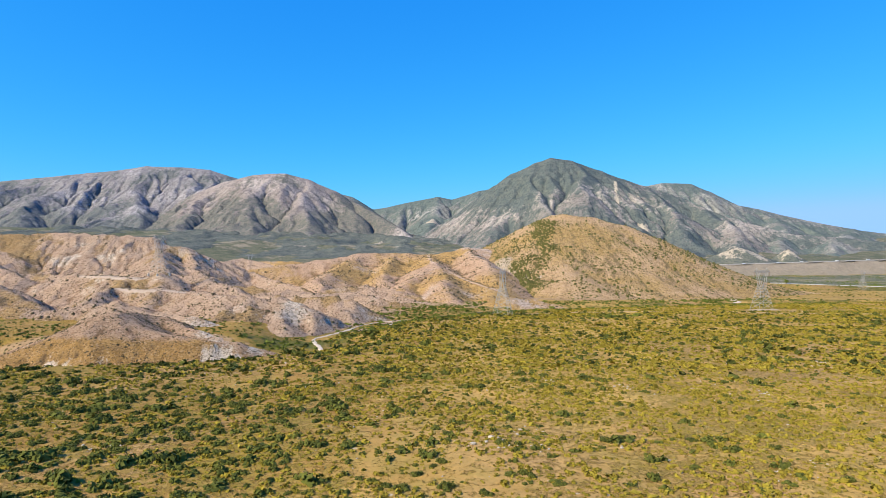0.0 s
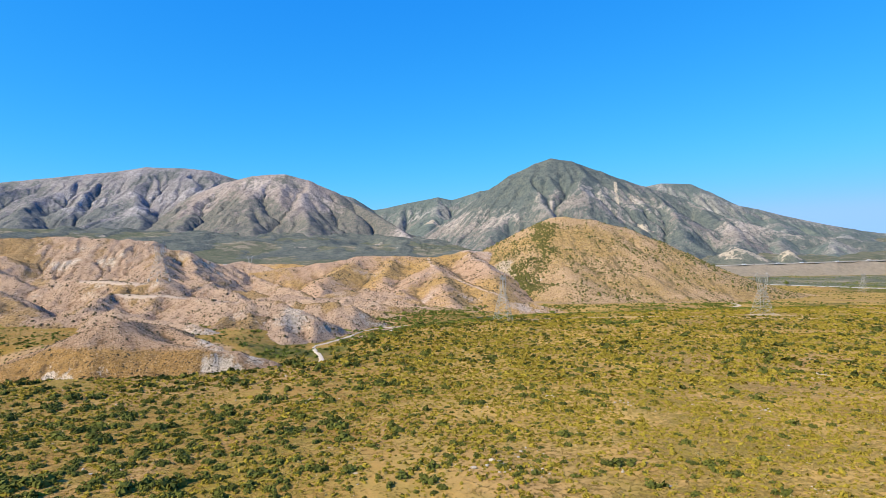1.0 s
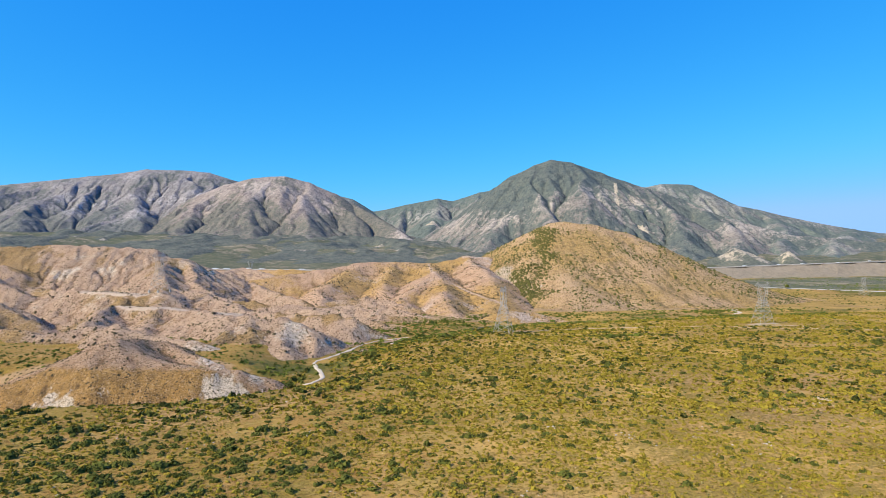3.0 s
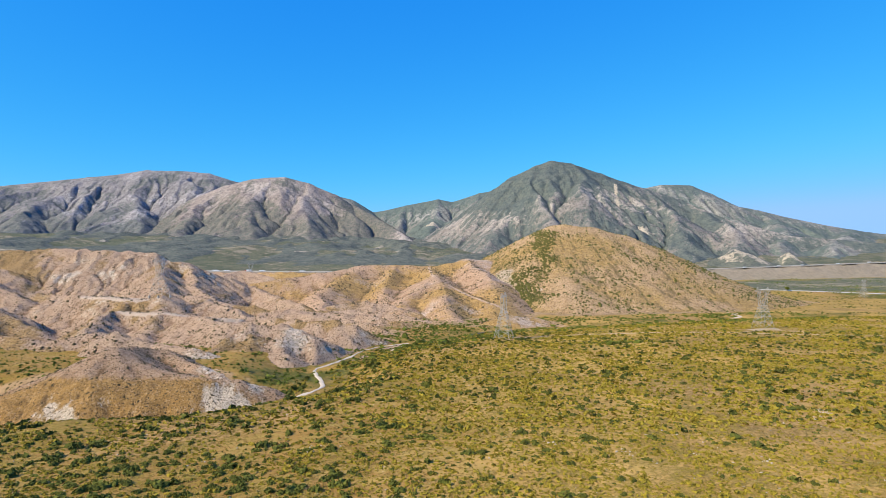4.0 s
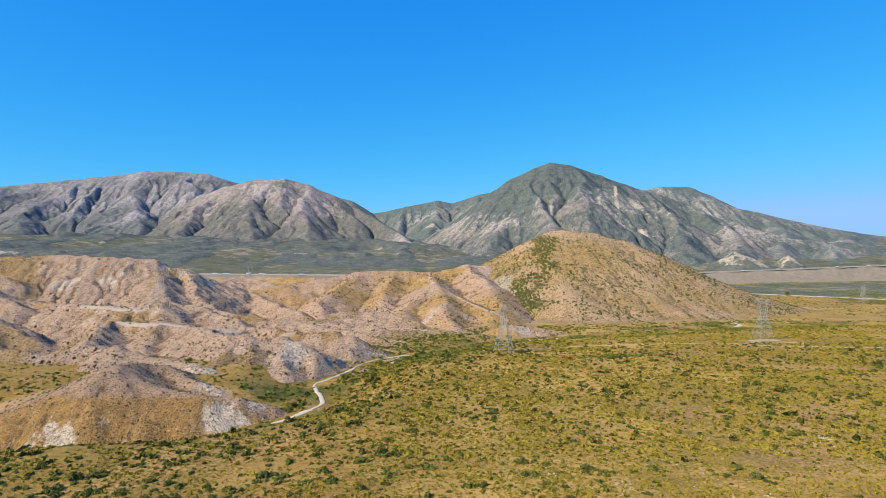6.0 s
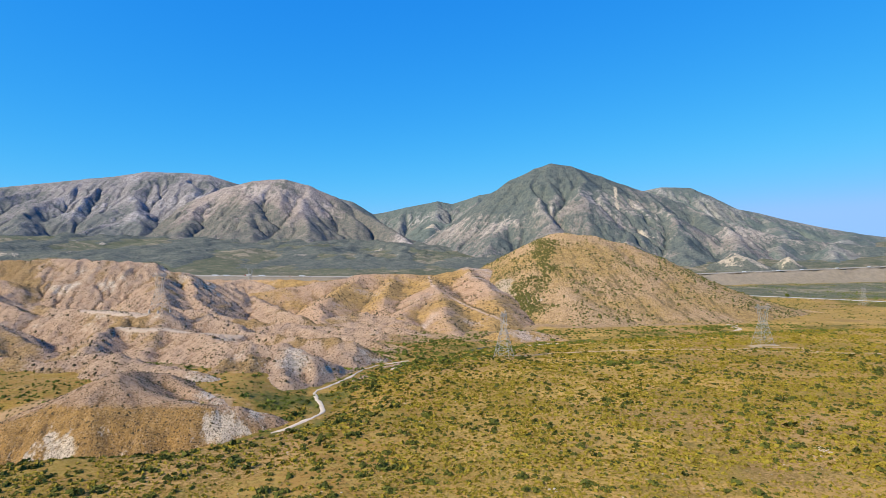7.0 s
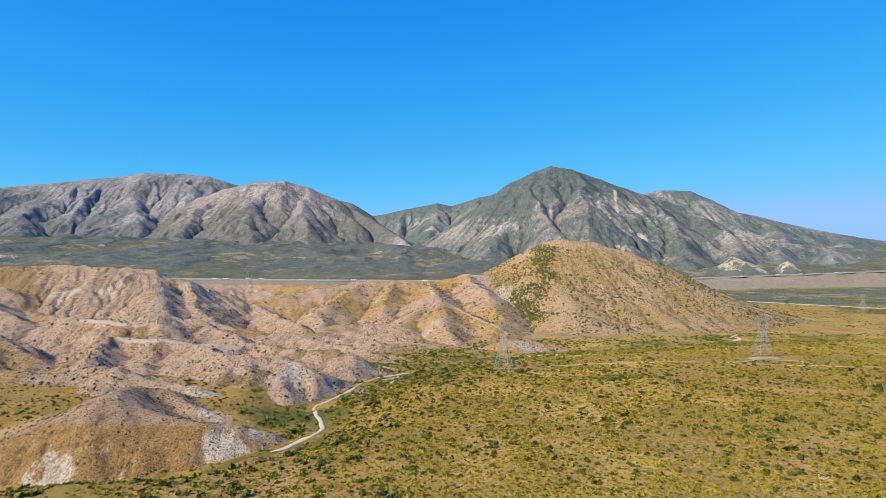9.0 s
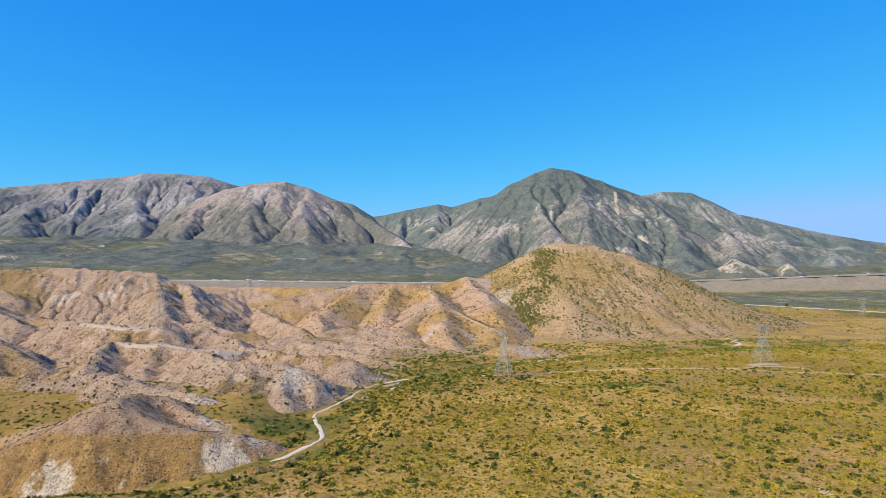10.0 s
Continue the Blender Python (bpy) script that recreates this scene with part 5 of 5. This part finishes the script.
vx, vy = throw(rng, 24000, -420, 60, 290, 760)
vz = hills_height(vx, vy)
keep = (vz < ground_height(vx, vy) + 0.3) & (vy > np.interp(vx, WASH_X, WASH_Y) + 4) & (along(vx, vy, WASH)[0] > 5) & (rng.uniform(0, 1, len(vx)) < np.clip(0.6 + fbm(vx, vy, 35, 3, 312), 0.1, 1))
vx, vy, vz = vx[keep], vy[keep], vz[keep]
scattered("valley_scrub", light_shapes, vx, vy, vz - 0.1, np.clip(np.exp(rng.normal(0.4, 0.45, len(vx))), 0.7, 4.5), MAT_LUSH, "green scrub over a narrow valley floor", "scrub", 13)
ux, uy = throw(rng, 20000, 420, 2100, 1350, 2260)
keep = (uy < freeway_y(ux) - 95) & (np.abs(ux) < 0.85 * uy) & (along(ux, uy, RAIL)[0] > 9) & (rng.uniform(0, 1, len(ux)) < np.clip(0.35 + 1.4 * fbm(ux, uy, 200, 4, 313), 0.04, 1))
ux, uy = ux[keep], uy[keep]
scattered("valley_scrub", [lump_shape(860 + k, 6, 1) for k in range(6)], ux, uy, ground_height(ux, uy) - 0.2, np.clip(np.exp(rng.normal(1.1, 0.4, len(ux))), 1.8, 7), MAT_LUSH, "dark scrub over the far valley floor", "scrub", 14)

# shrubs on the hills
hx, hy = throw(rng, 44000, 60, 640, 660, 1180)
bx, by = throw(rng, 5200, 85, 205, 830, 1110)
hx, hy = np.concatenate([hx, bx]), np.concatenate([hy, by])
hz = cone_height(hx, hy)
belt = step(38, 4, along(hx + 40 * fbm(hx, hy, 60, 3, 318), hy, [(180, 1095, 0), (172, 1040, 0), (160, 980, 0), (128, 920, 0), (95, 840, 0)])[0])
keep = (hz > ground_height(hx, hy) + 0.3) & (hz > grass_ridges_height(hx, hy)) & (rng.uniform(0, 1, len(hx)) < np.clip(0.20 + 0.5 * fbm(hx, hy, 70, 3, 305), 0.02, 1) + belt * np.clip(0.45 + 0.9 * fbm(hx, hy, 40, 3, 317), 0.1, 1))
hx, hy, hz, belt = hx[keep], hy[keep], hz[keep], belt[keep]
hill_shapes = [brush_shape(800 + k) for k in range(8)]
scattered("hill_shrubs", hill_shapes, hx, hy, hz - 0.2, np.clip(np.exp(rng.normal(0.62, 0.4, len(hx))) * (1 + 0.35 * belt), 0.9, 4.5), MAT_HILL_SAGE, "dark shrubs dotted over a dry grass hill", "shrubs", 4)
bx, by = throw(rng, 52000, -760, 20, 380, 960)
bz = badlands_height(bx, by)
keep = (bz > ground_height(bx, by) + 0.3) & (bz > grass_ridges_height(bx, by)) & (rng.uniform(0, 1, len(bx)) < np.clip(0.33 + 0.6 * fbm(bx, by, 60, 3, 306), 0.05, 1))
bx, by, bz = bx[keep], by[keep], bz[keep]
MAT_BRUSH = leaf_material("grey_brush", (0.045, 0.036, 0.018), (0.13, 0.10, 0.05), 6)
bare_shapes = [brush_shape(820 + k) for k in range(8)]
scattered("hill_shrubs", bare_shapes, bx, by, bz - 0.15, np.clip(np.exp(rng.normal(0.15, 0.4, len(bx))), 0.5, 3.2), MAT_BRUSH, "low grey-brown brush over badland slopes", "shrubs", 5)
ax, ay = throw(rng, 14000, -330, 150, 640, 1060)
az = grass_ridges_height(ax, ay)
keep = (az > ground_height(ax, ay) + 0.3) & (az > badlands_height(ax, ay)) & (az > cone_height(ax, ay)) & (rng.uniform(0, 1, len(ax)) < np.clip(0.35 + 0.8 * fbm(ax, ay, 60, 3, 316), 0.03, 1))
ax, ay, az = ax[keep], ay[keep], az[keep]
scattered("hill_shrubs", bare_shapes, ax, ay, az - 0.15, np.clip(np.exp(rng.normal(0.45, 0.35, len(ax))), 0.8, 3.4), MAT_BRUSH, "low brown brush over tawny ridges", "shrubs", 15)
kx, ky = throw(rng, 7000, -250, -80, 275, 400)
kz = knoll_height(kx, ky)
keep = (kz > ground_height(kx, ky) + 0.2) & (rng.uniform(0, 1, len(kx)) < np.clip(0.35 + 0.9 * fbm(kx, ky, 40, 3, 307) + 0.4 * step(300, 340, ky), 0.03, 0.9))
kx, ky, kz = kx[keep], ky[keep], kz[keep]
scattered("hill_shrubs", bare_shapes, kx, ky, kz - 0.1, np.clip(np.exp(rng.normal(-0.4, 0.35, len(kx))), 0.35, 1.6), MAT_BRUSH, "low brown brush over a grass knoll", "shrubs", 6)

# yellow-green tufts, thinning out with the open ground between them
tuft_shapes = [tuft_shape(500 + k, 28, 0.27) for k in range(12)]
gx, gy = throw(rng, 145000, -330, 330, 70, 400)
want = (0.62 + 1.1 * fbm(gx, gy, 24, 3, 308) - 0.22 * step(0, -60, gx)) * (0.95 - 0.3 * step(150, 260, gy))
keep = (np.abs(gx) < 40 + 0.78 * gy) & (rng.uniform(0, 1, len(gx)) < np.clip(want, 0.1, 1)) & on_plain(gx, gy)
gx, gy = gx[keep], gy[keep]
low = gy > 210
fx, fy = throw(rng, 80000, -100, 640, 400, 780)
keep = (np.abs(fx) < 40 + 0.78 * fy) & (rng.uniform(0, 1, len(fx)) < np.clip(0.4 + 1.0 * fbm(fx, fy, 45, 3, 309), 0.05, 1)) & on_plain(fx, fy) & off_tracks(fx, fy)
fx, fy = fx[keep], fy[keep]
gw = np.clip(np.exp(rng.normal(0.10, 0.33, len(gx))), 0.5, 2.3) * (1 + 0.15 * step(150, 260, gy))
low_shapes = [tuft_shape(520 + k, 8, 0.5, 0.40) for k in range(10)]
for some, shapes in ((~low, tuft_shapes), (low, low_shapes)):
    scattered("tufts", shapes, gx[some], gy[some], ground_height(gx[some], gy[some]) - 0.03, gw[some], MAT_TUFT, "yellow-green tufts of low desert plants", "tufts", 7)
scattered("tufts", low_shapes, fx, fy, ground_height(fx, fy) - 0.03, np.clip(np.exp(rng.normal(0.42, 0.35, len(fx))), 0.6, 2.8), MAT_TUFT, "yellow-green tufts over the farther plain", "tufts", 8)
qx, qy = throw(rng, 9000, -300, 300, 70, 380)
keep = (np.abs(qx) < 40 + 0.78 * qy) & on_plain(qx, qy) & (rng.uniform(0, 1, len(qx)) < 0.5 + fbm(qx, qy, 30, 3, 310))
qx, qy = qx[keep], qy[keep]
scattered("straw_grass", tuft_shapes, qx, qy, ground_height(qx, qy) - 0.03, np.clip(np.exp(rng.normal(-0.1, 0.3, len(qx))), 0.4, 1.6), MAT_STRAW, "dry straw-coloured grass clumps on bare soil", "grass", 9)


# pale stones on the plain
def stone_shape(seed):
    r = np.random.RandomState(seed)
    v = ICO_V * (1 + r.uniform(-0.3, 0.3, (12, 1))) * (0.5, 0.5 * r.uniform(0.6, 1), 0.5 * r.uniform(0.5, 0.8))
    return v + (0, 0, 0.12), ICO_F


stones = [shape_mesh("boulder", stone_shape(600 + k), MAT_STONE) for k in range(5)]
rng = random.Random(31)
heaps = [(11.5, 126.5, 14, 1.6), (18, 135, 7, 1.0), (20, 122, 8, 0.8), (37, 125.5, 5, 0.9), (62, 108, 9, 0.8), (70, 112, 7, 0.7), (150, 236, 12, 1.6), (143, 226, 8, 1.4), (55, 183, 8, 1.2), (33, 192, 5, 1.2), (-75, 126, 6, 0.9), (-43, 189, 5, 1.2), (95, 176, 7, 1.0)]
spots = []
for x, y, n, r in heaps:
    for k in range(n):
        spots.append((x + rng.gauss(0, r * 1.4), y + rng.gauss(0, r * 2.0), rng.uniform(0.35, 1.0) * r))
zs = ground_height(np.array([p[0] for p in spots]), np.array([p[1] for p in spots]))
for k, ((x, y, w), z) in enumerate(zip(spots, zs)):
    ob = new("boulder", stones[k % 5])
    ob.matrix_basis = pose(x, y, float(z) - 0.05, 0, 0, (k * 53) % 360) @ Matrix.Diagonal((w, w, w, 1))
    tagged(ob, "pale granite boulder lying on the dry plain", "boulder", "boulders on the plain")
rng = np.random.RandomState(77)
px, py = throw(rng, 2600, -200, 260, 75, 330)
keep = on_plain(px, py) & (rng.uniform(0, 1, len(px)) < np.clip(0.3 + 1.6 * fbm(px, py, 30, 3, 311), 0, 1))
px, py = px[keep], py[keep]
scattered("stones", [stone_shape(640 + k) for k in range(5)], px, py, ground_height(px, py) - 0.03, np.clip(np.exp(rng.normal(-1.0, 0.4, len(px))), 0.2, 0.9), MAT_STONE, "pale small stones strewn over the plain", "stones", 10)


# a lone tree beside the valley road
def road_tree(x, y, z, tall):
    root = thing("tree", "lone dark green tree beside a gravel road", "tree", m=pose(x, y, z))
    r = np.random.RandomState(9)
    bm = bmesh.new()
    bmesh.ops.create_cone(bm, cap_ends=True, segments=9, radius1=tall * 0.05, radius2=tall * 0.022, depth=tall * 0.55, matrix=Matrix.Translation((0, 0, tall * 0.27)))
    for k in range(6):
        a = k * 1.05
        beam(bm, (0, 0, tall * (0.32 + 0.03 * k)), (math.cos(a) * tall * 0.3, math.sin(a) * tall * 0.3, tall * (0.55 + 0.05 * k)), tall * 0.02)
    part("trunk", bm, plain("tree_bark", (0.13, 0.09, 0.06), 0.9, 0, 0.5, 0.3), root)
    verts, faces, n = [], [], 0
    for k in range(420):
        d = r.normal(size=3)
        d /= np.linalg.norm(d)
        c = d * (tall * 0.42, tall * 0.42, tall * 0.32) * r.uniform(0.5, 1.05) + (0, 0, tall * 0.66)
        p, q = r.normal(size=3) * tall * 0.05, r.normal(size=3) * tall * 0.05
        verts += [c - p, c + p, c + q]
        faces.append([n, n + 1, n + 2])
        n += 3
    crown = new("crown", shape_mesh("crown", (np.array(verts), np.array(faces)), MAT_LUSH))
    crown.parent = root
    return root


road_tree(806, 1405, float(ground_height(np.array([806.0]), np.array([1405.0]))[0]) - 0.2, 11.0)
